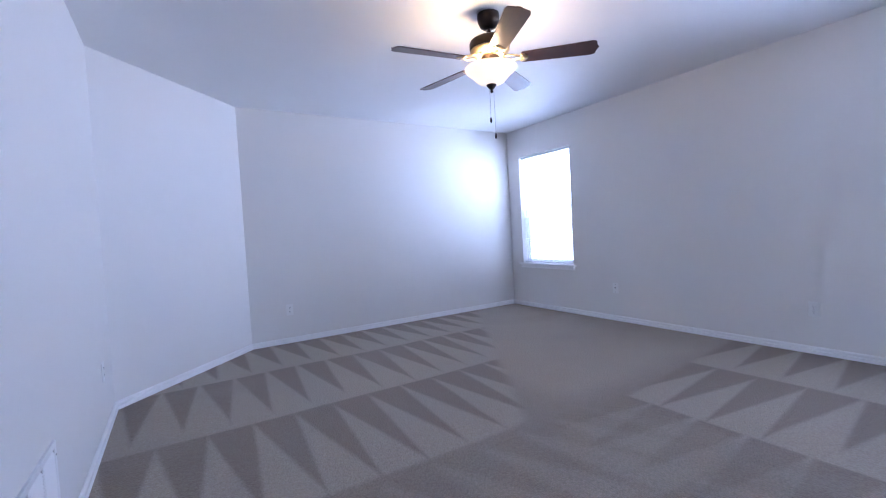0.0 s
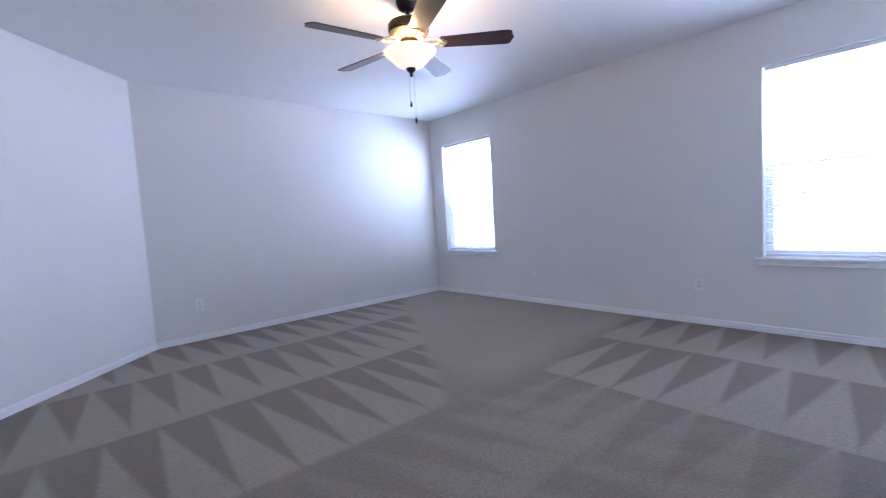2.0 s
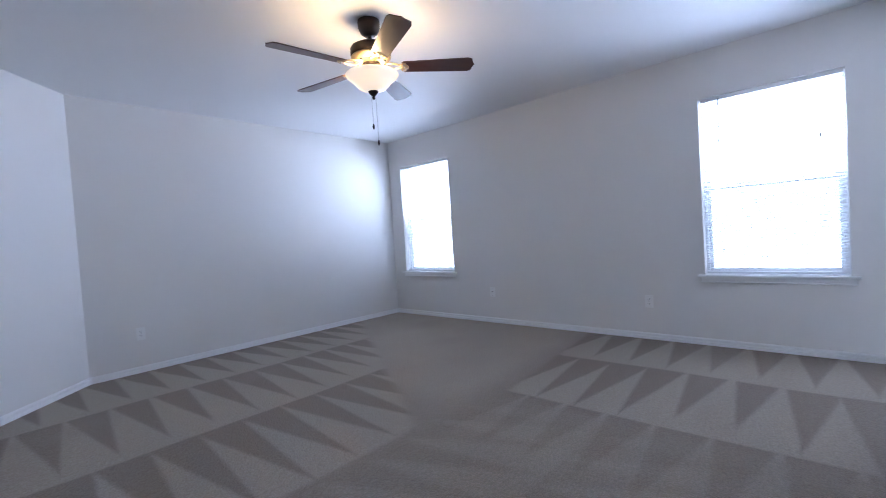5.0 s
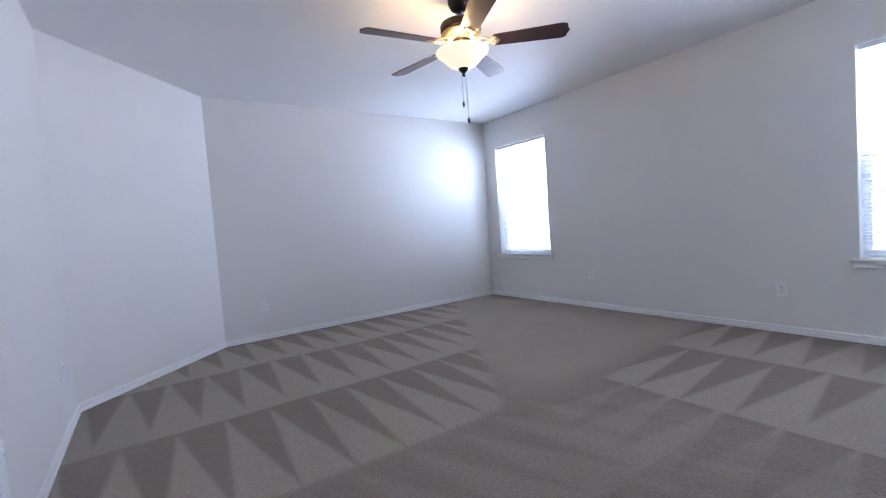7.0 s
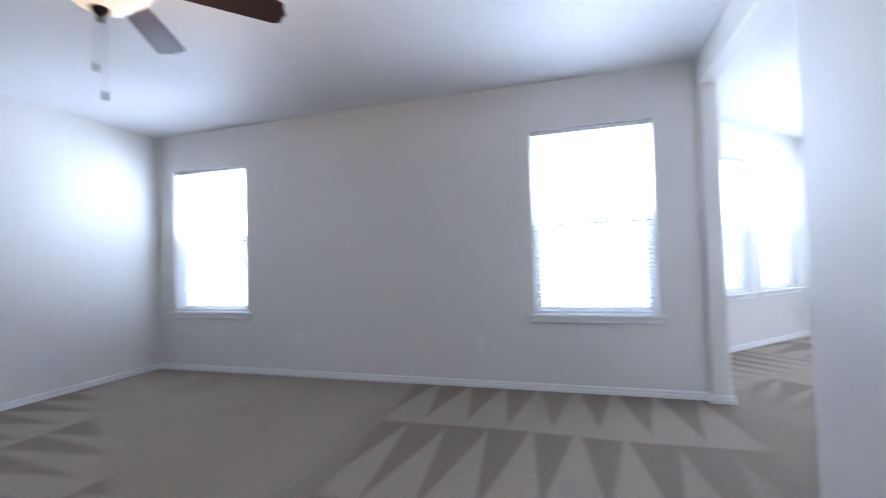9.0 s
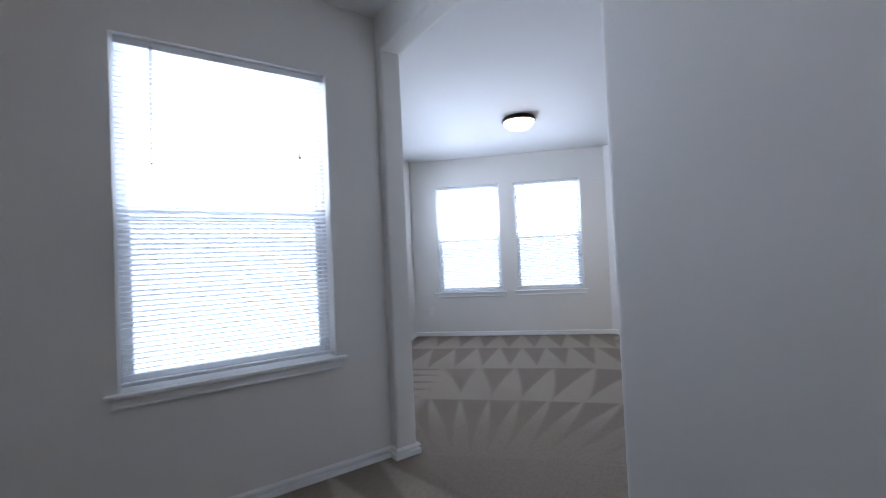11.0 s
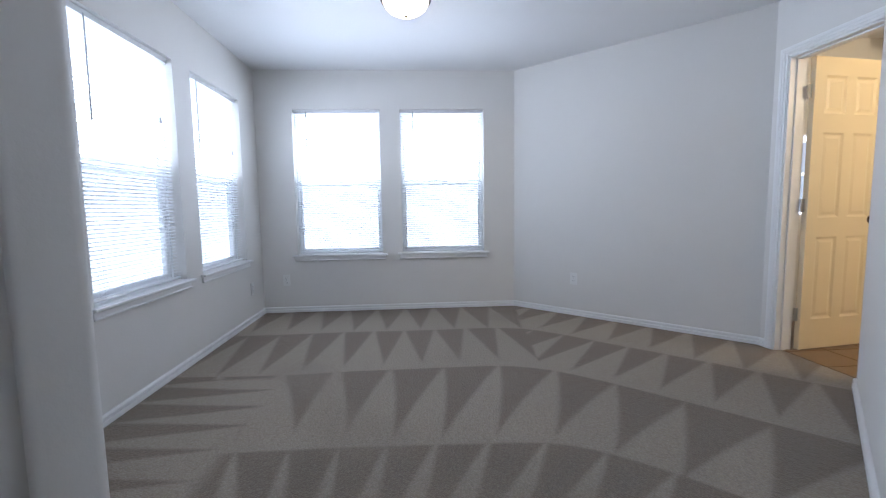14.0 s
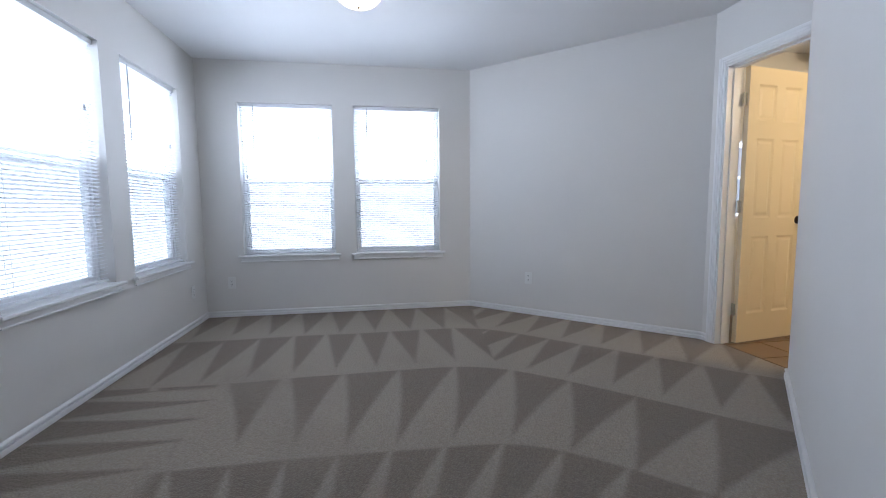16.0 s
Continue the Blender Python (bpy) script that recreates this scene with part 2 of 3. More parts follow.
def rod(bm, a, b, r, seg=10):
    a, b = Vector(a), Vector(b)
    d = b - a
    m = Matrix.Translation(a) @ d.to_track_quat("Z", "Y").to_matrix().to_4x4()
    return lathe(bm, [(0, 0), (r, 0), (r, d.length), (0, d.length)], seg, m)


def new_bm():
    return bmesh.new()


def sweep(bm, profile, pts):
    """Moves a closed profile of (inwards, z) along a line of plan points, mitred; inwards is to the right of the way."""
    pts = [Vector(p) for p in pts]
    rights = []
    for p, q in zip(pts, pts[1:]):
        d = (q - p).normalized()
        rights.append(Vector((d.y, -d.x)))
    rings = []
    for i, p in enumerate(pts):
        if i == 0:
            off = rights[0]
        elif i == len(pts) - 1:
            off = rights[-1]
        else:
            off = (rights[i - 1] + rights[i]) / (1 + rights[i - 1].dot(rights[i]))
        rings.append([bm.verts.new((p.x + off.x * u, p.y + off.y * u, z)) for u, z in profile])
    n = len(profile)
    for a, b in zip(rings, rings[1:]):
        for i in range(n):
            bm.faces.new((a[i], a[(i + 1) % n], b[(i + 1) % n], b[i]))
    bm.faces.new(rings[0])
    bm.faces.new(rings[-1][::-1])
    return bm


def along(p0, p1):
    """Local frame of a wall: x along it, y outwards, z up."""
    d = Vector(p1) - Vector(p0)
    return pose(p0[0], p0[1], 0, 0, 0, math.degrees(math.atan2(d.y, d.x))), d.length


def wall(name, p0, p1, label, openings=(), thick=0.15, ext=(0.0, 0.0), height=H, round_edges=0.0):
    """A wall with real thickness; openings (s0, s1, z0, z1) go through it; ext lengthens the outer face at its ends."""
    m, length = along(p0, p1)
    length = round(length, 4)
    openings = [tuple(round(v, 4) for v in o) for o in openings]
    ss = sorted({0.0, length, *[v for o in openings for v in o[:2]]})
    zs = sorted({0.0, height, *[v for o in openings for v in o[2:]]})
    bm = new_bm()
    made = {}

    def vert(i, k, back):
        key = (i, k, back)
        if key not in made:
            s = ss[i]
            if back:
                s += -ext[0] if i == 0 else ext[1] if i == len(ss) - 1 else 0
            made[key] = bm.verts.new((s, thick if back else 0.0, zs[k]))
        return made[key]

    def solid(i, k):
        if not (0 <= i < len(ss) - 1 and 0 <= k < len(zs) - 1):
            return False
        s, z = (ss[i] + ss[i + 1]) / 2, (zs[k] + zs[k + 1]) / 2
        return not any(o[0] < s < o[1] and o[2] < z < o[3] for o in openings)

    for i in range(len(ss) - 1):
        for k in range(len(zs) - 1):
            if not solid(i, k):
                continue
            bm.faces.new((vert(i, k, 0), vert(i + 1, k, 0), vert(i + 1, k + 1, 0), vert(i, k + 1, 0)))
            bm.faces.new((vert(i, k, 1), vert(i, k + 1, 1), vert(i + 1, k + 1, 1), vert(i + 1, k, 1)))
            for di, dk, a, b in ((-1, 0, (i, k), (i, k + 1)), (1, 0, (i + 1, k), (i + 1, k + 1)), (0, -1, (i, k), (i + 1, k)), (0, 1, (i, k + 1), (i + 1, k + 1))):
                if not solid(i + di, k + dk):
                    bm.faces.new((vert(*a, 0), vert(*b, 0), vert(*b, 1), vert(*a, 1)))
    bmesh.ops.recalc_face_normals(bm, faces=bm.faces)
    if round_edges:
        def at_opening(e):
            a, b = (v.co for v in e.verts)
            if abs(a.y - b.y) > 1e-6:
                return False
            mid = (a + b) / 2
            for s0, s1, z0, z1 in openings:
                side = min(abs(mid.x - s0), abs(mid.x - s1)) < 1e-6 and abs(a.x - b.x) < 1e-6 and z0 <= mid.z <= z1
                top = abs(mid.z - z1) < 1e-6 and abs(a.z - b.z) < 1e-6 and s0 <= mid.x <= s1
                if side or top:
                    return True
            return False
        bmesh.ops.bevel(bm, geom=[e for e in bm.edges if at_opening(e)], offset=round_edges, segments=5, profile=0.5, affect="EDGES")
    bmesh.ops.transform(bm, matrix=m, verts=bm.verts)
    ob = part(name, bm, M_WALL, smooth=bool(round_edges))
    return tagged(ob, label, "wall", kind="structure")


# ---- the plan ----
Y_N, X_E, X_W = 0.0, 0.0, -4.53
Y_S, Y_S2 = -5.09, -5.215
CH_W, CH_N = (X_W, -1.072), (-3.515, Y_N)
OPEN_X = (-1.420, -0.06)
HEAD_Z = 2.232
R2 = math.sqrt(0.5)
PF = (3.06, -7.09)
SE_LEN = 2.616
PG = (PF[0] - SE_LEN * R2, PF[1] - SE_LEN * R2)
PN = (PF[0] + PF[1] - Y_S2, Y_S2)
NE_LEN = math.hypot(PF[0] - PN[0], PF[1] - PN[1])
PJ = (-0.925, PG[1])
X_QR, Y_R = OPEN_X[0], -8.33
DOOR_LEN = (Y_R - PJ[1]) / R2
PK = (PJ[0] - DOOR_LEN * R2, Y_R)
W_Z0, W_Z1 = 0.593, 2.055
EAST_WIN = [(0.231, 1.119), (3.90, 4.793)]
NE_WIN = [(NE_LEN - 2.315, NE_LEN - 1.455), (NE_LEN - 1.230, NE_LEN - 0.385)]
SE_WIN = [(0.361, 1.235), (1.435, 2.296)]
DOOR_S = (0.112, 0.775)
DOOR_H = 2.045
T = 0.15
t45 = T * math.tan(radians(22.5))

wall("wall_north", CH_N, (0, 0), "off-white orange-peel drywall of the bedroom's far side", thick=T, ext=(t45, T))
wall("wall_east", (0, 0), (0, Y_S2), "off-white drywall with two tall windows", [(a, b, W_Z0, W_Z1) for a, b in EAST_WIN], thick=T, ext=(T, 0))
wall("wall_corner", CH_W, CH_N, "off-white drywall set aslant across the corner", thick=T, ext=(t45, t45))
wall("wall_west", (X_W, Y_S), CH_W, "off-white drywall with a return air grille", thick=T, ext=(0, t45))
wall("wall_header", (0, Y_S), (OPEN_X[0], Y_S), "off-white drywall header and stub of a wide opening with rounded corners",
     [(-OPEN_X[1], -OPEN_X[0], 0.0, HEAD_Z)], thick=Y_S - Y_S2, round_edges=0.02)
bm = new_bm()
box(bm, (X_W - T, Y_S2, 0), (OPEN_X[0], Y_S, H))
bmesh.ops.bevel(bm, geom=[e for e in bm.edges if all(abs(v.co.x - OPEN_X[0]) < 1e-6 for v in e.verts) and abs(e.verts[0].co.z - e.verts[1].co.z) > 1 and e.verts[0].co.y > Y_S - 0.01], offset=0.02, segments=5, profile=0.5, affect="EDGES")
tagged(part("wall_partition", bm, M_WALL, smooth=True), "off-white drywall between the two rooms, rounded end", "wall", kind="structure")
wall("wall_bay_north", (T, Y_S2), PN, "off-white drywall beside the opening", thick=T, ext=(0, -t45 * 0))
wall("wall_bay_northeast", PN, PF, "off-white drywall with two tall windows", [(a, b, W_Z0, W_Z1) for a, b in NE_WIN], thick=T, ext=(t45, T))
wall("wall_bay_southeast", PF, PG, "off-white drywall with a pair of windows", [(a, b, W_Z0, W_Z1) for a, b in SE_WIN], thick=T, ext=(T, t45))
wall("wall_bay_south", PG, PJ, "off-white plain drywall", thick=T, ext=(t45, 0.05))
wall("wall_bay_door", PJ, PK, "off-white drywall with the bathroom doorway", [(DOOR_S[0], DOOR_S[1], 0.0, DOOR_H)], thick=0.12, ext=(0.0, 0.3))
wall("wall_nook", PK, (X_QR, Y_R), "off-white drywall end by the doorway", thick=0.12, ext=(0, -0.12))
wall("wall_bay_west", (X_QR, Y_R), (X_QR, Y_S2), "off-white plain drywall", thick=0.12, ext=(0, 0))

bm = new_bm()
box(bm, (-5.2, -12.0, H), (3.6, 0.6, H + 0.16))
tagged(part("ceiling", bm, M_CEIL), "flat white ceiling with a light spray texture", "ceiling", kind="structure")
bm = new_bm()
box(bm, (-5.2, -12.0, -0.30), (3.6, 0.6, -0.035))
tagged(part("floor_slab", bm, M_GROUT), "grey concrete floor slab under the carpet", "floor", kind="structure")
bm = new_bm()
bmesh.ops.create_grid(bm, x_segments=8, y_segments=8, size=400.0, matrix=Matrix.Translation((0, 0, -0.45)))
tagged(part("ground", bm, M_GROUND), "dull green lawn outside the windows", "ground", kind="structure")

# baseboard: one moulded run round both rooms, broken at the doorway
BOARD = [(0.0, 0.0), (0.016, 0.0), (0.016, 0.024), (0.015, 0.0265), (0.001, 0.027), (0.001, 0.0415), (0.014, 0.042), (0.015, 0.046), (0.011, 0.053), (0.006, 0.057), (0.0, 0.057)]
DIR_D = Vector((-R2, R2))
door_a = Vector(PJ) + DIR_D * (DOOR_S[0] - 0.062)
door_b = Vector(PJ) + DIR_D * (DOOR_S[1] + 0.062)
run = [tuple(door_b), PK, (X_QR, Y_R), (OPEN_X[0], Y_S), (X_W, Y_S), CH_W, CH_N, (0, 0), (0, Y_S),
       (OPEN_X[1], Y_S), (OPEN_X[1], Y_S2), PN, PF, PG, PJ, tuple(door_a)]
bm = new_bm()
sweep(bm, BOARD, run)
tagged(part("baseboard", bm, M_TRIM), "white moulded wooden baseboard round the rooms", "baseboard", kind="structure")


# ---- windows and blinds ----
SLAT_STEP, SLAT_TILT = 0.0215, -17.0


def slat_mesh(width):
    bm = new_bm()
    rows = []
    for i in range(5):
        u = (i / 4 - 0.5) * 0.025
        z = 0.0022 * (1 - (2 * u / 0.025) ** 2)
        rows.append([bm.verts.new((x, u, z)) for x in (-width / 2, width / 2)])
    for a, b in zip(rows, rows[1:]):
        bm.faces.new((a[0], a[1], b[1], b[0]))
    return mesh_of("slat", bm, M_SLAT, smooth=True)


def window(index, m, width, z0=W_Z0, z1=W_Z1, power=1.0):
    """A single-hung vinyl window in a drywall reveal, with wooden stool and apron. Local: x along, y outwards, z up from the floor."""
    w = width / 2
    zm = (z0 + z1) / 2
    win = thing("window_%d" % index, m, "white vinyl single-hung window with a painted wooden sill", "window", "tall windows", "structure")
    bm = new_bm()
    f = 0.023
    for a, b in (((-w, 0.085, z0), (-w + f, 0.148, z1)), ((w - f, 0.085, z0), (w, 0.148, z1)),
                 ((-w + f, 0.087, z1 - f), (w - f, 0.146, z1)), ((-w + f, 0.087, z0), (w - f, 0.146, z0 + f))):
        box(bm, a, b, 0.003, 1)
    part("window_frame", bm, M_VINYL, win)
    for name, lo, hi, y, s in (("lower_sash", z0 + f, zm + 0.030, 0.095, 0.027), ("upper_sash", zm - 0.030, z1 - f, 0.12, 0.022)):
        bm = new_bm()
        box(bm, (-w + f, y, lo), (-w + f + s, y + 0.022, hi), 0.003, 1)
        box(bm, (w - f - s, y, lo), (w - f, y + 0.022, hi), 0.003, 1)
        box(bm, (-w + f + s, y + 0.001, lo), (w - f - s, y + 0.021, lo + s), 0.003, 1)
        box(bm, (-w + f + s, y + 0.001, hi - s), (w - f - s, y + 0.021, hi), 0.003, 1)
        sash = part(name, bm, M_VINYL, win)
        bm = new_bm()
        box(bm, (-w + f + s, y + 0.009, lo + s), (w - f - s, y + 0.013, hi - s))
        pane = part("pane", bm, M_GLASS, sash, "clear glass pane")
        pane.visible_shadow = False
    bm = new_bm()
    v = [bm.verts.new(c) for c in ((-w + f, 0.144, z0 + f), (w - f, 0.144, z0 + f), (w - f, 0.144, zm), (-w + f, 0.144, zm))]
    bm.faces.new(v)
    part("insect_screen", bm, M_SCREEN, win, "grey insect screen over the lower half")
    bm = new_bm()
    box(bm, (-w + 0.001, -0.002, z0 - 0.004), (w - 0.001, 0.086, z0 + 0.004))
    box(bm, (-w - 0.048, -0.042, z0 - 0.015), (w + 0.048, -0.001, z0 + 0.004), 0.006, 3)
    part("window_sill", bm, M_TRIM, win)
    bm = new_bm()
    box(bm, (-w - 0.026, -0.014, z0 - 0.056), (w + 0.026, -0.0005, z0 - 0.015), 0.003, 2)
    box(bm, (-w - 0.030, -0.022, z0 - 0.060), (w + 0.030, -0.0008, z0 - 0.048), 0.005, 2)
    box(bm, (-w - 0.028, -0.019, z0 - 0.023), (w + 0.028, -0.0008, z0 - 0.0155), 0.003, 2)
    part("apron", bm, M_TRIM, win)
    if not power:
        return win
    lamp = new("window_daylight", bpy.data.lights.new("window_daylight", "AREA"))
    lamp.data.shape, lamp.data.size, lamp.data.size_y = "RECTANGLE", width, z1 - z0
    lamp.data.energy, lamp.data.color = WINDOW_GLOW * power * math.pi * width * (z1 - z0), SKY_COLOR
    lamp.matrix_world = m @ look((0, 0.158, (z0 + z1) / 2), (0, 0, (z0 + z1) / 2))
    return win


def blind(m, width, rail_gap, tassel_drop, wand_drop=0.51):
    """A vinyl mini blind let down in the reveal, slats half open."""
    w = width / 2 - 0.008
    b = thing("mini_blind", m @ pose(0, 0.045, W_Z1), "white vinyl mini blind let down with half-open slats", "blind", "window blinds")
    bm = new_bm()
    box(bm, (-w, -0.018, -0.034), (w, 0.022, -0.002), 0.002, 1)
    part("headrail", bm, M_VINYL, b)
    bottom = -(W_Z1 - W_Z0) + rail_gap
    bm = new_bm()
    box(bm, (-w, -0.012, bottom), (w, 0.012, bottom + 0.016), 0.004, 2)
    part("bottom_rail", bm, M_VINYL, b)
    me = slat_mesh(2 * w - 0.004)
    z, k = -0.050, 0
    while z > bottom + 0.022:
        s = new("slat", me)
        s.parent = b
        s.matrix_basis = pose(random.uniform(-0.001, 0.001), 0, z, SLAT_TILT + random.uniform(-2.0, 2.0), random.uniform(-0.08, 0.08), 0)
        z -= SLAT_STEP
        k += 1
    for x in (-w * 0.72, w * 0.72):
        bm = new_bm()
        rod(bm, (x, -0.0135, bottom + 0.01), (x, -0.0135, -0.03), 0.0007, 6)
        rod(bm, (x, 0.0135, bottom + 0.01), (x, 0.0135, -0.03), 0.0007, 6)
        part("ladder_cord", bm, M_CORD, b)
    bm = new_bm()
    rod(bm, (-w * 0.72, -0.024, -0.03 - wand_drop), (-w * 0.70, -0.022, -0.026), 0.0048, 6)
    part("tilt_wand", bm, M_TASSEL, b, "clear plastic wand")
    bm = new_bm()
    rod(bm, (w * 0.70, -0.022, -tassel_drop), (w * 0.70, -0.021, -0.026), 0.0009, 6)
    cord = part("pull_cord", bm, M_CORD, b)
    bm = new_bm()
    lathe(bm, [(0, 0), (0.0075, 0.002), (0.0085, 0.012), (0.005, 0.034), (0.002, 0.04), (0, 0.04)], 12, pose(w * 0.70, -0.022, -tassel_drop - 0.04))
    part("tassel", bm, M_TASSEL, cord, "small grey plastic tassel")
    return b


index = 0
for p0, p1, wins in (((0, 0), (0, Y_S2), EAST_WIN), (PN, PF, NE_WIN), (PF, PG, SE_WIN)):
    base, _ = along(p0, p1)
    for a, b in wins:
        index += 1
        here = base @ pose((a + b) / 2, 0, 0)
        window(index, here, b - a, power=1.0)
        gap = {2: 0.014, 4: 0.012, 5: 0.012, 6: 0.045}.get(index, 0.012)
        drop = {3: 0.40, 4: 0.47, 5: 0.30, 6: 0.50}.get(index, 0.42)
        blind(here, b - a, gap, drop)


# pale, overexposed daylight beyond the windows
bm = new_bm()
rim = []
spots = [(-1.2, -14.0), (0.6, -11.5)]
for i in range(25):
    a = radians(-85 + 185 * i / 24)
    spots.append((0.5 + 5.4 * math.cos(a), -4.5 + 5.4 * math.sin(a)))
for x, y in spots:
    rim.append([bm.verts.new((x, y, z)) for z in (-0.45, 5.0)])
for a, b in zip(rim, rim[1:]):
    bm.faces.new((a[0], b[0], b[1], a[1]))
tagged(part("backdrop", bm, M_HAZE), "pale bright hazy daylight outside", "backdrop", kind="structure")


# ---- ceiling fan ----
def ceiling_fan(x, y, turn):
    fan = thing("ceiling_fan", pose(x, y, H), "dark bronze ceiling fan with five blades and a lit bowl", "ceiling fan")
    bm = new_bm()
    lathe(bm, [(0, 0), (0.068, 0), (0.070, -0.014), (0.068, -0.046), (0.054, -0.078), (0.030, -0.096), (0, -0.096)], 40)
    part("canopy", bm, M_BRONZE, fan, smooth=True)
    bm = new_bm()
    rod(bm, (0, 0, -0.150), (0, 0, -0.090), 0.0125, 20)
    lathe(bm, [(0, -0.116), (0.022, -0.118), (0.027, -0.130), (0.03, -0.145), (0, -0.145)], 24)
    part("downrod", bm, M_BRONZE, fan, smooth=True)
    bm = new_bm()
    lathe(bm, [(0, -0.142), (0.050, -0.143), (0.092, -0.151), (0.118, -0.165), (0.126, -0.178), (0.126, -0.212), (0.118, -0.222), (0.0, -0.222)], 48)
    motor = part("motor_housing", bm, M_BRONZE, fan, smooth=True)
    bm = new_bm()
    lathe(bm, [(0.04, -0.221), (0.120, -0.2225), (0.124, -0.230), (0.108, -0.250), (0.074, -0.266), (0.04, -0.269)], 48)
    part("flywheel_plate", bm, M_BRASS, fan, "pale brass plate under the motor", smooth=True)
    # black blocks stand in for the shade in the vent slots
    for i in range(10):
        bm = new_bm()
        box(bm, (0.074, -0.006, -0.2655), (0.098, 0.006, -0.2575), 0.002, 1, pose(0, 0, 0, 0, 0, 36 * i + 9) @ pose(0, 0, 0, 0, 0, 0))
        part("vent_slot_shade", bm, M_SLOT_SHADE, motor)
    for k in range(5):
        holder = pose(0, 0, -0.280, 0, 0, turn + 72 * k)
        bm = new_bm()
        # cast bracket: two curved arms that meet a three-lobed plate
        for side in (-1, 1):
            last = Vector((0.085, 0.012 * side, 0.004))
            for i in range(1, 9):
                u = i / 8
                p = Vector((0.085 + 0.105 * u, side * (0.012 + 0.026 * math.sin(math.pi * u)), 0.004 - 0.012 * math.sin(math.pi * u * 0.5)))
                rod(bm, last, p, 0.0052, 8)
                last = p
        tilt = pose(0.19, 0, -0.010, -12, 0, 0)
        for cx, cy, r in ((0.022, 0, 0.024), (0.012, 0.026, 0.017), (0.012, -0.026, 0.017)):
            lathe(bm, [(0, -0.0085), (r * 0.8, -0.0085), (r, -0.006), (r, -0.0035), (0, -0.0035)], 16, tilt @ pose(cx, cy, 0))
        bmesh.ops.transform(bm, matrix=holder, verts=bm.verts)
        arm = part("blade_bracket", bm, M_BRASS, fan, "pale brass scrolled blade bracket", smooth=True)
        for cx, cy in ((0.022, 0), (0.012, 0.026), (0.012, -0.026)):
            bm = new_bm()
            lathe(bm, [(0, -0.0125), (0.004, -0.0118), (0.0058, -0.0085), (0, -0.0085)], 10, holder @ tilt @ pose(cx, cy, 0))
            part("screw", bm, M_STEEL, arm, smooth=True)
        bm = new_bm()
        outline = []
        L, r0, r1 = 0.462, 0.052, 0.068
        outline += [(0.0, -r0 + 0.012), (0.012, -r0), (L - 0.045, -r1), (L - 0.018, -r1 + 0.010), (L - 0.010, -0.022), (L, 0.0)]
        outline += [(a, -b) for a, b in outline[-2::-1]]
        top = [bm.verts.new((a, b, 0.003)) for a, b in outline]
        low = [bm.verts.new((a, b, -0.003)) for a, b in outline]
        bm.faces.new(top)
        bm.faces.new(low[::-1])
        for i in range(len(outline)):
            j = (i + 1) % len(outline)
            bm.faces.new((top[i], low[i], low[j], top[j]))
        me = mesh_of("blade", bm, M_BLADE)
        blade = new("blade", me)
        blade.parent = fan
        blade.matrix_basis = holder @ tilt
        tagged(blade, label="dark cherry wood fan blade")
    # light kit: fitter, open milk-glass bowl, bulbs, finial, chains
    bm = new_bm()
    lathe(bm, [(0, -0.268), (0.058, -0.268), (0.062, -0.274), (0.062, -0.298), (0.052, -0.308), (0, -0.308)], 40)
    part("light_fitter", bm, M_BRONZE, fan, smooth=True)
    bm = new_bm()
    outer = [(0.161, -0.332), (0.165, -0.336), (0.161, -0.346), (0.149, -0.359), (0.130, -0.373), (0.116, -0.387), (0.103, -0.403), (0.083, -0.421), (0.054, -0.434), (0.022, -0.440)]
    inner = [(r - 0.0045, z + 0.003) for r, z in outer[::-1]]
    lathe(bm, outer + inner, 56, close=True)
    bowl = part("glass_bowl", bm, M_BOWL, fan, "glowing cream milk-glass bowl", smooth=True)
    for k in range(3):
        a = radians(turn + 30 + 120 * k)
        c = (0.100 * math.cos(a), 0.100 * math.sin(a))
        bm = new_bm()
        lathe(bm, [(0, -0.030), (0.014, -0.026), (0.022, -0.012), (0.020, 0.002), (0.012, 0.018), (0.011, 0.030), (0, 0.030)], 18, pose(c[0], c[1], -0.356))
        part("bulb", bm, M_BULB, fan, "lit frosted bulb", smooth=True)
    bm = new_bm()
    rod(bm, (0, 0, -0.440), (0, 0, -0.290), 0.006, 10)
    lathe(bm, [(0, -0.490), (0.007, -0.488), (0.010, -0.478), (0.008, -0.468), (0.020, -0.458), (0.030, -0.446), (0.032, -0.438), (0.026, -0.430), (0, -0.430)], 28)
    part("finial", bm, M_BRONZE, fan, smooth=True)
    for dx, dy, length in ((-0.010, 0.008, 0.165), (0.012, -0.006, 0.265)):
        bm = new_bm()
        n = int(length / 0.0065)
        for i in range(n):
            z = -0.475 - length * i / n
            bmesh.ops.create_uvsphere(bm, u_segments=6, v_segments=4, radius=0.0021, matrix=Matrix.Translation((dx, dy, z)))
        rod(bm, (dx, dy, -0.475 - length), (dx, dy, -0.455), 0.0009, 6)
        chain = part("pull_chain", bm, M_STEEL, fan)
        bm = new_bm()
        lathe(bm, [(0, -0.036), (0.0045, -0.035), (0.0072, -0.024), (0.0062, -0.010), (0.0028, 0), (0, 0)], 14, pose(dx, dy, -0.475 - length))
        part("chain_fob", bm, M_BRONZE, chain, "dark wooden pull fob", smooth=True)
    for k in range(3):
        a = radians(turn + 30 + 120 * k)
        l = new("fan_bulb_light", bpy.data.lights.new("fan_bulb_light", "POINT"))
        l.data.energy, l.data.color, l.data.shadow_soft_size = FAN_POWER, WARM, 0.03
        l.matrix_world = pose(x + 0.112 * math.cos(a), y + 0.112 * math.sin(a), H - 0.334)
    return fan


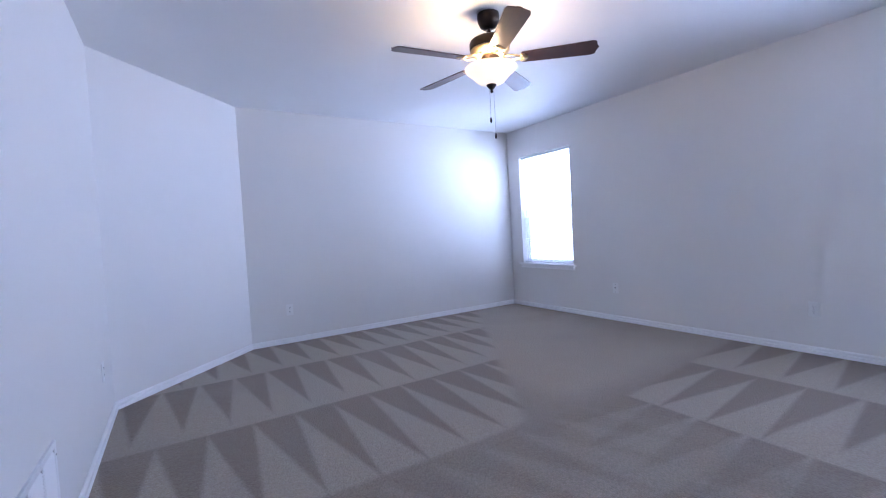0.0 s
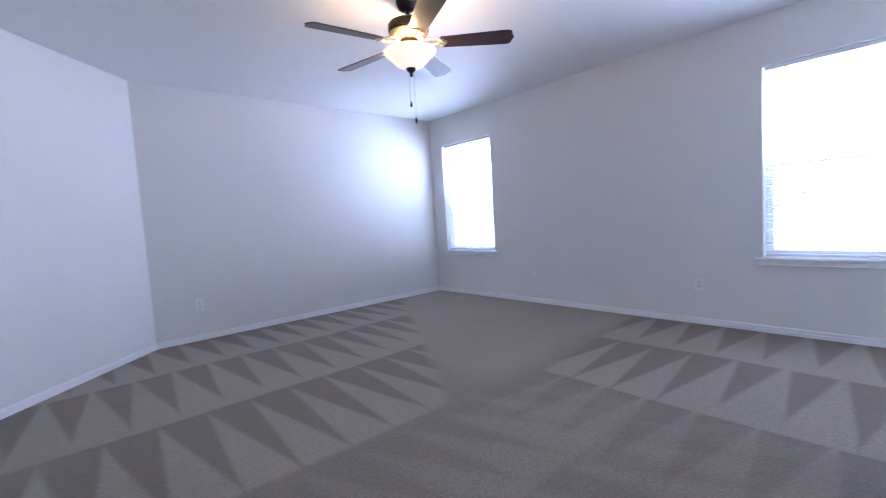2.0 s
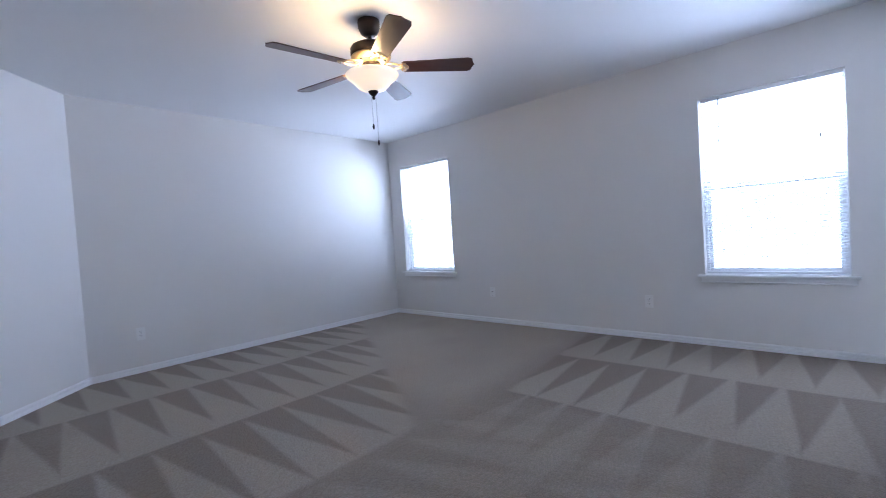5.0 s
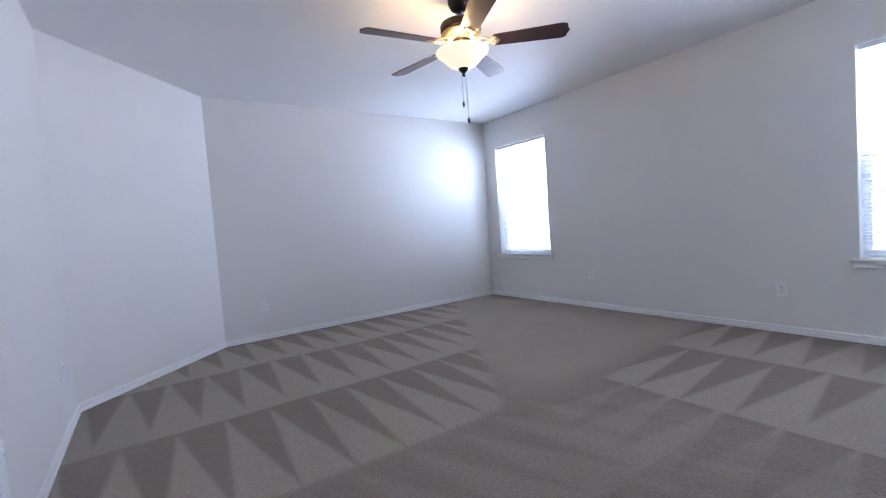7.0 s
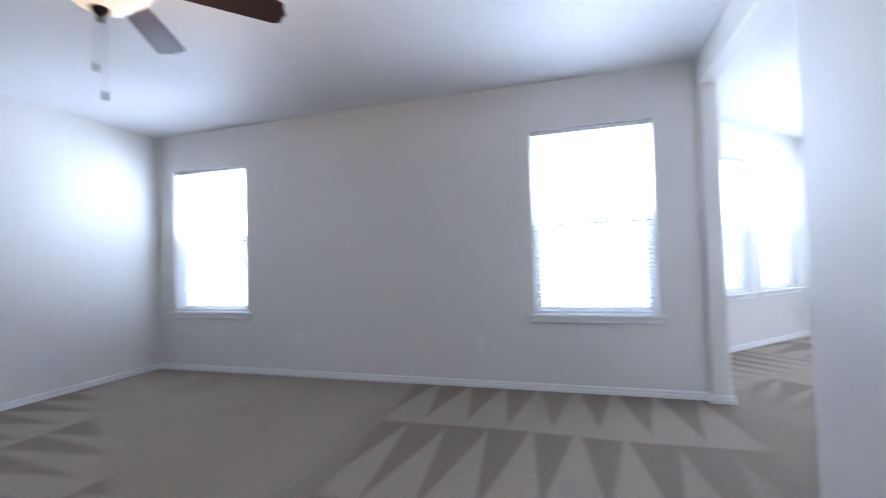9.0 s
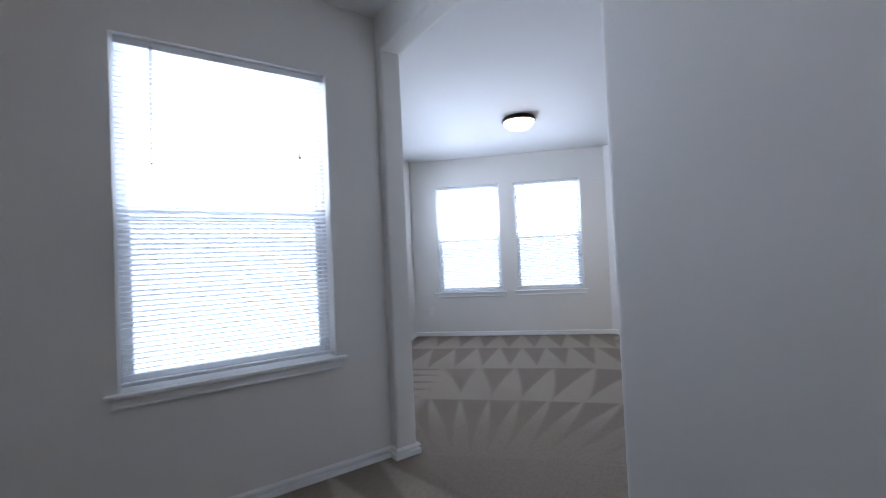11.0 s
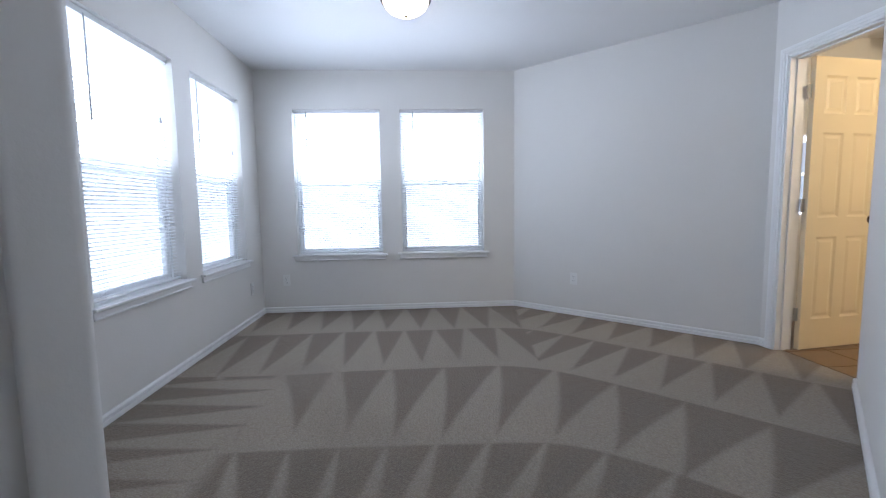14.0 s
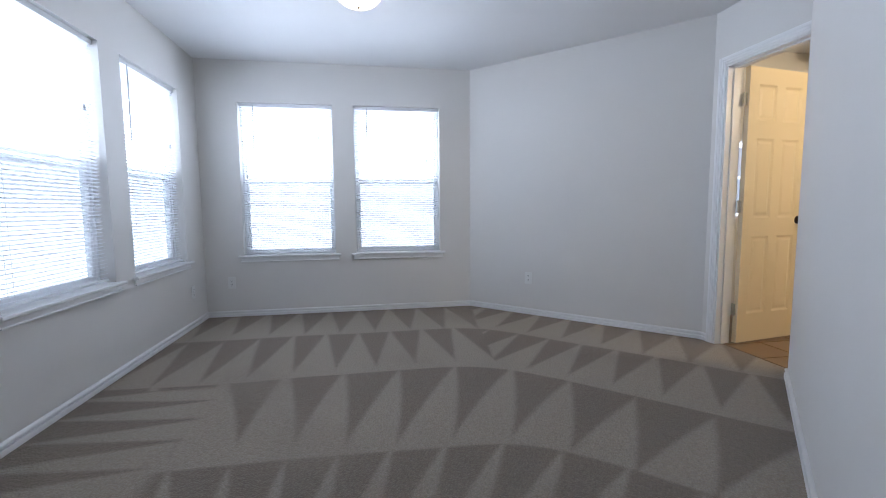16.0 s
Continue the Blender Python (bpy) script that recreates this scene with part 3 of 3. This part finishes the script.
ceiling_fan(-2.350, -2.577, -43.7)


# ---- flush ceiling light of the bay ----
def flush_light(x, y, rim=M_BRONZE, glass=M_DOME, label="round flush ceiling light with bronze rim, lit glass"):
    t = thing("ceiling_light", pose(x, y, H), label, "ceiling light")
    bm = new_bm()
    lathe(bm, [(0, 0), (0.146, 0), (0.156, -0.006), (0.164, -0.020), (0.167, -0.034), (0.162, -0.043), (0.152, -0.045), (0.148, -0.036), (0, -0.030)], 56)
    part("rim", bm, rim, t, smooth=True)
    bm = new_bm()
    lathe(bm, [(0.149, -0.040), (0.146, -0.056), (0.133, -0.080), (0.110, -0.102), (0.080, -0.118), (0.042, -0.127), (0, -0.129)], 56)
    part("glass_dome", bm, glass, t, "glowing frosted glass dome" if glass == M_DOME else "", smooth=True)
    bm = new_bm()
    lathe(bm, [(0, -0.145), (0.005, -0.143), (0.008, -0.136), (0.007, -0.130), (0, -0.126)], 16)
    part("finial", bm, M_BRONZE, t, smooth=True)
    return t


flush_light(0.885, -7.095)


# ---- wall plates ----
def plate_base(name, m, label, group=""):
    p = thing(name, m, label, "wall plate", group)
    bm = new_bm()
    box(bm, (-0.035, -0.0065, -0.0575), (0.035, 0.0, 0.0575), 0.003, 2)
    part("plate", bm, M_PLATE, p)
    return p


def power_outlet(m, label="white plastic double power outlet on the wall"):
    p = plate_base("power_outlet", m, label, "power outlets")
    for dz in (-0.0205, 0.0205):
        bm = new_bm()
        box(bm, (-0.0165, -0.0085, dz - 0.0145), (0.0165, -0.006, dz + 0.0145), 0.004, 2)
        face = part("socket", bm, M_PLATE, p)
        # raised black boxes draw the shaded plug holes
        bm = new_bm()
        for dx in (-0.0065, 0.0065):
            box(bm, (dx - 0.0012, -0.0092, dz - 0.001), (dx + 0.0012, -0.0084, dz + 0.0075))
        box(bm, (-0.0022, -0.0092, dz - 0.0095), (0.0022, -0.0084, dz - 0.0055))
        part("slots", bm, M_SLOT_SHADE, face)
    bm = new_bm()
    lathe(bm, [(0, 0.0), (0.0035, 0.0), (0.0028, 0.0016), (0, 0.002)], 10, pose(0, -0.0062, 0, 90))
    part("screw", bm, M_STEEL, p)
    return p


def cable_jack(m):
    p = plate_base("cable_jack", m, "white wall plate with a coaxial cable socket")
    bm = new_bm()
    lathe(bm, [(0, 0), (0.0085, 0), (0.0085, 0.003), (0.005, 0.0035), (0.005, 0.012), (0, 0.012)], 12, pose(0, -0.006, 0.006, 90))
    part("coax_socket", bm, M_STEEL, p)
    bm = new_bm()
    for dz in (-0.042, 0.042):
        lathe(bm, [(0, 0.0), (0.0035, 0.0), (0.0028, 0.0016), (0, 0.002)], 10, pose(0, -0.0062, dz, 90))
    part("screws", bm, M_STEEL, p)
    return p


def phone_jack(m):
    p = plate_base("phone_jack", m, "white wall plate with a rounded telephone socket")
    bm = new_bm()
    box(bm, (-0.013, -0.020, -0.034), (0.013, -0.005, -0.004), 0.007, 3)
    socket = part("socket", bm, M_PLATE, p, smooth=True)
    # black box in place of the shaded socket hole
    bm = new_bm()
    box(bm, (-0.006, -0.0215, -0.024), (0.006, -0.0195, -0.014))
    part("opening", bm, M_SLOT_SHADE, socket)
    return p


def on_wall(p0, p1, s, z):
    return along(p0, p1)[0] @ pose(s, 0, z)


power_outlet(on_wall(CH_N, (0, 0), 3.515 - 3.127, 0.352), "white plastic double power outlet above the baseboard")
cable_jack(on_wall((0, 0), (0, Y_S2), 1.70, 0.362))
power_outlet(on_wall((0, 0), (0, Y_S2), 3.445, 0.345))
power_outlet(on_wall((X_W, Y_S), CH_W, -Y_S - 1.49, 0.37))
power_outlet(on_wall(PN, PF, NE_LEN - 0.315, 0.31))
power_outlet(on_wall(PF, PG, 0.235, 0.335))
power_outlet(on_wall(PG, PJ, PG[0] - 0.543, 0.355))
phone_jack(on_wall((X_QR, Y_R), (X_QR, Y_S2), -Y_R - 6.20, 0.40))


# ---- return air grille ----
def return_grille(m, w, h):
    g = thing("return_air_grille", m, "white painted metal return air grille low on the wall", "air vent")
    ribs = 3
    rim, rib = 0.024, 0.012
    bay_w = (w - 2 * rim - (ribs - 1) * rib) / ribs
    bm = new_bm()
    for a, b in (((0, -0.010, 0), (w, 0, rim)), ((0, -0.010, h - rim), (w, 0, h)), ((0, -0.0095, rim), (rim, 0, h - rim)), ((w - rim, -0.0095, rim), (w, 0, h - rim))):
        box(bm, a, b, 0.002, 1)
    for i in range(1, ribs):
        x = rim + i * bay_w + (i - 1) * rib
        box(bm, (x, -0.009, rim), (x + rib, 0, h - rim), 0.001, 1)
    part("frame", bm, M_TRIM, g)
    # flat black sheet on the wall gives the shade of the duct
    bm = new_bm()
    box(bm, (rim - 0.001, -0.0018, rim - 0.001), (w - rim + 0.001, -0.0005, h - rim + 0.001))
    part("backing", bm, M_SLOT_SHADE, g, "black sheet painted as the shade behind the louvres")
    bm = new_bm()
    box(bm, (0.004, -0.0006, -0.0085), (bay_w - 0.004, 0.0006, 0.0085))
    me = mesh_of("slat", bm, M_TRIM)
    z = rim + 0.010
    while z < h - rim - 0.006:
        for i in range(ribs):
            louvre = new("slat", me)
            louvre.parent = g
            louvre.matrix_basis = pose(rim + i * (bay_w + rib), -0.0058, z, -38)
        z += 0.0125
    for x in (0.012, w - 0.012):
        for z in (0.05, h - 0.05):
            bm = new_bm()
            lathe(bm, [(0, 0.0), (0.004, 0.0), (0.003, 0.0016), (0, 0.002)], 10, pose(x, -0.0096, z, 90))
            part("screw", bm, M_STEEL, g)
    return g


return_grille(on_wall((X_W, Y_S), CH_W, -Y_S - 3.22, 0.11), 0.52, 0.32)


# ---- bathroom door and frame ----
base_d, _ = along(PJ, PK)
s0, s1 = DOOR_S
frame_ob = thing("door_1", base_d, "white painted wooden door frame with moulded casing", "door frame", kind="structure")
bm = new_bm()
box(bm, (s0, -0.004, 0.0), (s0 + 0.019, 0.124, DOOR_H), 0.002, 1)
box(bm, (s1 - 0.019, -0.004, 0.0), (s1, 0.124, DOOR_H), 0.002, 1)
box(bm, (s0 + 0.019, -0.0035, DOOR_H - 0.019), (s1 - 0.019, 0.1235, DOOR_H), 0.002, 1)
part("jamb", bm, M_TRIM, frame_ob)
bm = new_bm()
box(bm, (s0 + 0.019, 0.040, 0.0), (s0 + 0.030, 0.080, DOOR_H - 0.019), 0.002, 1)
box(bm, (s1 - 0.030, 0.040, 0.0), (s1 - 0.019, 0.080, DOOR_H - 0.019), 0.002, 1)
box(bm, (s0 + 0.030, 0.0405, DOOR_H - 0.030), (s1 - 0.030, 0.0795, DOOR_H - 0.019), 0.002, 1)
part("door_stop", bm, M_TRIM, frame_ob)
for y_side, sgn in ((0.0, -1), (0.12, 1)):
    bm = new_bm()
    a, b, hi = s0 + 0.006, s1 - 0.006, DOOR_H - 0.006
    for w0, w1, th in ((0.0, 0.062, 0.012), (0.018, 0.060, 0.016), (0.036, 0.058, 0.019)):
        q = sorted((y_side + 0.0005 * sgn, y_side + sgn * th))
        box(bm, (a - w1, q[0], 0.0), (a - w0, q[1], hi + w1), 0.003, 2)
        box(bm, (b + w0, q[0], 0.0), (b + w1, q[1], hi + w1), 0.003, 2)
        box(bm, (a - w0 + 0.0004, q[0], hi + w0), (b + w0 - 0.0004, q[1] - 0.0004 * (sgn > 0), hi + w1 - 0.0005), 0.003, 2)
    part("casing", bm, M_TRIM, frame_ob)

LEAF_W, LEAF_H, LEAF_T = 0.632, 2.015, 0.035


def panel_door(m):
    """Six-panel moulded door. Local: x from the hinge side, y through the leaf, z up."""
    d = thing("panel_door", m, "six-panel bathroom door standing wide open, warm lamplight painted in as cream", "door")
    cols = [(0.092, 0.276), (0.356, 0.540)]
    rows = [(0.215, 0.800), (0.935, 1.515), (1.640, 1.895)]
    bm = new_bm()
    xs = sorted({0.0, LEAF_W, *[v for c in cols for v in c]})
    zs = sorted({0.0, LEAF_H, *[v for r in rows for v in r]})
    for i in range(len(xs) - 1):
        for k in range(len(zs) - 1):
            hollow = any(abs(xs[i] - c[0]) < 1e-6 for c in cols) and any(abs(zs[k] - r[0]) < 1e-6 for r in rows)
            for y in (0.0, LEAF_T):
                q = [(xs[i], zs[k]), (xs[i + 1], zs[k]), (xs[i + 1], zs[k + 1]), (xs[i], zs[k + 1])]
                if not hollow:
                    bm.faces.new([bm.verts.new((a, y, b)) for a, b in q])
                else:
                    inward = 0.009 if y == 0.0 else -0.009
                    e = 0.014
                    qi = [(xs[i] + e, zs[k] + e), (xs[i + 1] - e, zs[k] + e), (xs[i + 1] - e, zs[k + 1] - e), (xs[i] + e, zs[k + 1] - e)]
                    for n in range(4):
                        o, p = q[n], q[(n + 1) % 4]
                        oi, pi = qi[n], qi[(n + 1) % 4]
                        bm.faces.new([bm.verts.new(c) for c in ((o[0], y, o[1]), (p[0], y, p[1]), (pi[0], y + inward, pi[1]), (oi[0], y + inward, oi[1]))])
                    bm.faces.new([bm.verts.new((a, y + inward, b)) for a, b in qi])
    for a, b in (((0, 0), (LEAF_W, 0)), ((LEAF_W, 0), (LEAF_W, LEAF_H)), ((LEAF_W, LEAF_H), (0, LEAF_H)), ((0, LEAF_H), (0, 0))):
        bm.faces.new([bm.verts.new(c) for c in ((a[0], 0, a[1]), (b[0], 0, b[1]), (b[0], LEAF_T, b[1]), (a[0], LEAF_T, a[1]))])
    bmesh.ops.remove_doubles(bm, verts=bm.verts, dist=1e-5)
    part("leaf", bm, M_DOOR, d)
    for c in cols:
        for r in rows:
            for y, s in ((0.009, -1), (LEAF_T - 0.009, 1)):
                bm = new_bm()
                e, k = 0.022, 0.018
                lo = [(c[0] + e, r[0] + e), (c[1] - e, r[0] + e), (c[1] - e, r[1] - e), (c[0] + e, r[1] - e)]
                hi = [(c[0] + e + k, r[0] + e + k), (c[1] - e - k, r[0] + e + k), (c[1] - e - k, r[1] - e - k), (c[0] + e + k, r[1] - e - k)]
                for n in range(4):
                    o, p, oi, pi = lo[n], lo[(n + 1) % 4], hi[n], hi[(n + 1) % 4]
                    bm.faces.new([bm.verts.new(v) for v in ((o[0], y, o[1]), (p[0], y, p[1]), (pi[0], y + s * 0.006, pi[1]), (oi[0], y + s * 0.006, oi[1]))])
                bm.faces.new([bm.verts.new((a, y + s * 0.006, b)) for a, b in hi])
                bmesh.ops.remove_doubles(bm, verts=bm.verts, dist=1e-5)
                part("panel", bm, M_DOOR, d)
    for z in (0.25, 1.02, 1.79):
        bm = new_bm()
        rod(bm, (-0.006, LEAF_T + 0.004, z - 0.045), (-0.006, LEAF_T + 0.004, z + 0.045), 0.0062, 12)
        box(bm, (-0.028, LEAF_T * 0.55, z - 0.045), (-0.0004, LEAF_T * 0.55 + 0.003, z + 0.045))
        part("hinge", bm, M_STEEL, d, "satin steel butt hinge")
    for y, s in ((0.0, -1), (LEAF_T, 1)):
        bm = new_bm()
        lathe(bm, [(0, 0), (0.030, 0), (0.030, 0.004), (0.024, 0.008), (0.011, 0.012), (0.010, 0.028), (0.020, 0.036), (0.027, 0.048), (0.026, 0.060), (0.018, 0.068), (0, 0.070)], 28,
              pose(LEAF_W - 0.060, y, 0.915, 90 if s < 0 else -90))
        part("knob", bm, M_BRONZE, d, "dark bronze round knob", smooth=True)
    return d


# hinged on the jamb nearer the plain wall, swung square into the bathroom
panel_door(base_d @ pose(s0 + 0.026 + LEAF_T, 0.142, 0.012, 0, 0, 98.5))


# ---- bathroom beyond the door ----
def bath_point(s, d):
    return (PJ[0] - s * R2 - d * R2, PJ[1] + s * R2 - d * R2)


BS, BD = (-0.75, 2.2), (0.12, 2.9)
BW = (1.62, 2.28, 0.95, 1.62)
wall("wall_bath_side", bath_point(BS[0], BD[1]), bath_point(BS[0], BD[0]), "off-white bathroom drywall with a small window", [BW], thick=0.15)
window(7, along(bath_point(BS[0], BD[1]), bath_point(BS[0], BD[0]))[0] @ pose((BW[0] + BW[1]) / 2, 0, 0), BW[1] - BW[0], BW[2], BW[3], 0.7)
wall("wall_bath_far", bath_point(BS[1], BD[1]), bath_point(BS[0], BD[1]), "off-white bathroom drywall", thick=0.1, ext=(0.1, 0.1))
wall("wall_bath_other", bath_point(BS[1], BD[0]), bath_point(BS[1], BD[1]), "off-white bathroom drywall", thick=0.1)
bm = new_bm()
box(bm, (DOOR_LEN, 0.0, 0), (BS[1] + 0.1, 0.12, H))
bmesh.ops.transform(bm, matrix=base_d, verts=bm.verts)
tagged(part("wall_bath_near", bm, M_WALL), "off-white bathroom drywall", "wall", kind="structure")
bm = new_bm()
box(bm, (BS[0], 0.12, 0), (0.0, 0.22, H))
bmesh.ops.transform(bm, matrix=base_d, verts=bm.verts)
tagged(part("wall_bath_corner", bm, M_WALL), "off-white bathroom drywall", "wall", kind="structure")

# warm lamp out of view lights the door; its pendant is an added body
l = new("bath_lamp_light", bpy.data.lights.new("bath_lamp_light", "POINT"))
l.data.energy, l.data.color, l.data.shadow_soft_size = BATH_POWER, (1.0, 0.79, 0.52), 0.09
l.matrix_world = pose(*bath_point(1.35, 0.95), 2.05)
globe = thing("added_pendant", pose(*bath_point(1.35, 0.95), H), "unseen pendant added to carry the bathroom's warm lamp", "ceiling light")
bm = new_bm()
lathe(bm, [(0, 0), (0.06, 0), (0.06, -0.02), (0.03, -0.03), (0.012, -0.06), (0.012, -0.20), (0, -0.20)], 24)
part("stem", bm, M_STEEL, globe, smooth=True)
bm = new_bm()
lathe(bm, [(0.02, -0.19), (0.05, -0.20), (0.075, -0.225), (0.085, -0.26)], 24)
part("glass_shade", bm, M_SHADE, globe, "cream glass shade", smooth=True)
flush_light(-1.72, -10.18, M_TRIM, M_PORCELAIN, "round white flush ceiling light, unlit, of the bathroom")
bm = new_bm()
box(bm, (s0 - 0.9, 0.060, -0.020), (BS[1], BD[1], -0.006))
bmesh.ops.transform(bm, matrix=base_d, verts=bm.verts)
bath_floor = tagged(part("bath_floor", bm, M_GROUT), "brown tiled bathroom floor with dark joints", "floor", kind="structure")
bm = new_bm()
box(bm, (-0.146, -0.146, 0), (0.146, 0.146, 0.008), 0.002, 1)
tile = mesh_of("tile", bm, M_TILE)
for i in range(9):
    for k in range(9):
        t_ob = new("tile", tile)
        t_ob.parent = bath_floor
        t_ob.matrix_basis = base_d @ pose(BS[0] + 0.17 + 0.3 * i, 0.21 + 0.3 * k, -0.0065)


# ---- carpet: vacuumed nap in wedge-shaped strokes ----
def saw(u):
    f = u - np.floor(u)
    return np.abs(2 * f - 1)


def step(e0, e1, x):
    t = np.clip((x - e0) / (e1 - e0), 0, 1)
    return t * t * (3 - 2 * t)


def waver(x, y, seed, size):
    """Smooth irregularity from a few sine waves."""
    rng = np.random.RandomState(seed)
    out = np.zeros_like(x)
    for _ in range(5):
        a, b, p = rng.uniform(-1, 1), rng.uniform(-1, 1), rng.uniform(0, 6.28)
        out += np.sin((a * x + b * y) * 6.28 / size + p)
    return out / 5


def strokes(u, dist, edges, rows, seed, soft=0.11):
    """Light wedges, thin at the far side of each row and wide at the near side. rows: where one wedge begins, the spacing, the lean in spacings."""
    nap = np.full_like(u, 0.5)
    for n, (a, b) in enumerate(zip(edges, edges[1:])):
        start, period, lean = rows[n]
        v = (dist - a) / (b - a)
        w = (u - start) / period + 0.5 - lean * v + 0.10 * waver(u, 0.3 * dist, seed + 10 + n, 7.0 * period)
        wide = 0.04 + 0.16 * waver(np.floor(w) * period, 0 * dist, seed + 30 + n, 3.3 * period)
        wedge = step(-soft, soft, v * 1.04 - saw(w) + wide)
        inside = step(-0.012, 0.012, v) * (1 - step(0.988, 1.012, v))
        level = 0.96 + 0.08 * waver(u, dist, seed + 50 + n, 1.3)
        nap = nap * (1 - inside) + (0.07 + 0.86 * wedge) * level * inside
    return nap


def nap_at(x, y):
    mid = step(-2.5, -1.9, x) * step(-3.1, -2.7, y)
    nap = 0.26 + 0.55 * mid + 0.10 * waver(x, y, 3, 1.6) + 0.06 * waver(x, y, 4, 0.45)
    wob = 0.025 * waver(x, y, 5, 1.1)
    bed = y > Y_S2 + 0.06
    # rows along the bedroom's far wall
    d = -y + wob
    north = strokes(x, d, [-0.02, 0.90, 1.93, 2.93], [(-3.10, 0.250, 0.35), (-3.53, 0.248, 0.0), (-3.55, 0.250, 0.15)], 20)
    keep = step(0.0, 0.14, (-0.62 - 0.62 * d) - x) * (1 - step(2.90, 2.96, d)) * bed
    nap = nap * (1 - keep) + north * keep
    # faint crossing strokes where the room was trodden
    near = strokes(x + 0.25 * y, -y, [2.92, 3.75, 4.55, 5.3], [(-3.9, 0.26, 0.2), (-3.8, 0.26, 0.2), (-3.9, 0.26, 0.2)], 100, 0.3)
    keep = 0.35 * step(-2.95, -3.05, y) * step(-1.6, -2.4, x) * bed
    nap = nap * (1 - keep) + near * keep
    # rows along the window wall
    d = -x + wob
    east = strokes(-y, d, [-0.02, 0.84, 1.78, 2.60], [(3.35, 0.28, 0.0), (3.41, 0.26, -0.1), (3.20, 0.26, -0.1)], 40)
    keep = step(0.0, 0.08, -y - 2.84 - 0.10 * d) * (1 - step(2.3, 2.65, d)) * step(-5.3, -5.0, y) * bed * (1 - 0.68 * step(1.76, 1.90, d))
    keep = keep * (1 - 0.6 * step(4.55, 4.95, -y) * step(0.8, 1.0, d))
    nap = nap * (1 - keep) + east * keep
    # rows that follow the bay's walls round; past the second they fan out from the opening
    d_se = ((PF[0] - PF[1]) - (x - y)) * R2
    d_s = (y - PG[1]) * 1.25
    d = -np.log(np.exp(-8 * d_se) + np.exp(-8 * d_s)) / 8 + 0.04 + wob
    along_se = ((PF[0] + PF[1]) - (x + y)) * R2
    u = np.where(d_se > d_s, SE_LEN + PG[0] - x + 0.134, along_se)
    wall_rows = strokes(u, d, [-0.02, 0.86, 1.77], [(0.573, 0.296, 0.0), (0.67, 0.268, 0.0)], 60)
    fan = np.degrees(np.arctan2(-5.0 - y, x + 0.75))
    fan_rows = strokes(fan / 30.0, d, [1.77, 2.68, 3.6], [(32.6 / 30, 8.2 / 30, 0.0), (36.0 / 30, 8.2 / 30, 0.0)], 70)
    bay = np.where(d < 1.77, wall_rows, fan_rows)
    keep = (1 - step(2.75, 3.3, d) * 0.7) * (y < Y_S2 + 0.06)
    nap = nap * (1 - keep) + bay * keep
    # strokes square to the bay's first window wall
    side = strokes(-d, along_se, [-0.05, 0.78], [(-1.9, 0.22, 0.1)], 80, 0.13)
    keep = step(1.79, 1.85, d) * (1 - step(0.66, 0.76, along_se)) * (y < Y_S2 + 0.02)
    nap = nap * (1 - keep) + side * keep
    # patches where feet and the hose broke the strokes
    blur = step(0.30, 0.80, waver(x, y, 7, 0.9)) * 0.4
    return np.clip(nap * (1 - blur) + 0.45 * blur, 0, 1)


def carpet():
    cell = 0.0135
    nx, ny = int(7.8 / cell), int(9.16 / cell)
    xs = -4.64 + cell * np.arange(nx + 1)
    ys = -9.08 + cell * np.arange(ny + 1)
    gx, gy = np.meshgrid(xs, ys, indexing="ij")
    cx, cy = (gx[:-1, :-1] + cell / 2), (gy[:-1, :-1] + cell / 2)
    e = 0.05
    bed = (cx > X_W - e) & (cx < e) & (cy < e) & (cy > Y_S2) & (((cx - CH_N[0]) * (CH_W[1] - CH_N[1]) - (cy - CH_N[1]) * (CH_W[0] - CH_N[0])) / 1.47 < e)
    bay = (cy < Y_S2 + cell) & (cx > X_QR - e) & (((cx - PN[0]) * (PN[1] - PF[1]) - (PN[1] - cy) * (PF[0] - PN[0])) / NE_LEN < e) & (((cx - cy) - (PF[0] - PF[1])) * R2 < e) & (cy > PG[1] - e)
    nook = (cy < Y_R + e) & (cx <= X_QR + e) & (cx > PK[0] - 0.2)
    past = ((PJ[0] + PJ[1]) - (cx + cy)) * R2
    inside = (bed | bay | nook) & ((past < 0.06) | (cy > Y_R + 0.1))
    ids = -np.ones(gx.shape, dtype=np.int64)
    used = np.zeros(gx.shape, dtype=bool)
    for di in (0, 1):
        for dk in (0, 1):
            used[di:nx + di, dk:ny + dk] |= inside
    ids[used] = np.arange(used.sum())
    px, py = gx[used], gy[used]
    pz = 0.0015 * waver(px, py, 9, 0.5) - 0.0015
    quads = np.stack([ids[:-1, :-1][inside], ids[1:, :-1][inside], ids[1:, 1:][inside], ids[:-1, 1:][inside]], 1)
    me = bpy.data.meshes.new("carpet")
    me.vertices.add(len(px))
    me.vertices.foreach_set("co", np.stack([px, py, pz], 1).ravel())
    me.loops.add(quads.size)
    me.loops.foreach_set("vertex_index", quads.ravel())
    me.polygons.add(len(quads))
    me.polygons.foreach_set("loop_start", np.arange(0, quads.size, 4))
    me.update(calc_edges=True)
    a = me.attributes.new("nap", "FLOAT", "POINT")
    a.data.foreach_set("value", nap_at(px, py))
    me.materials.append(M_CARPET)
    ob = new("carpet", me)
    return tagged(ob, "taupe cut-pile carpet with vacuum strokes in wedges", "carpet", kind="structure")


carpet()
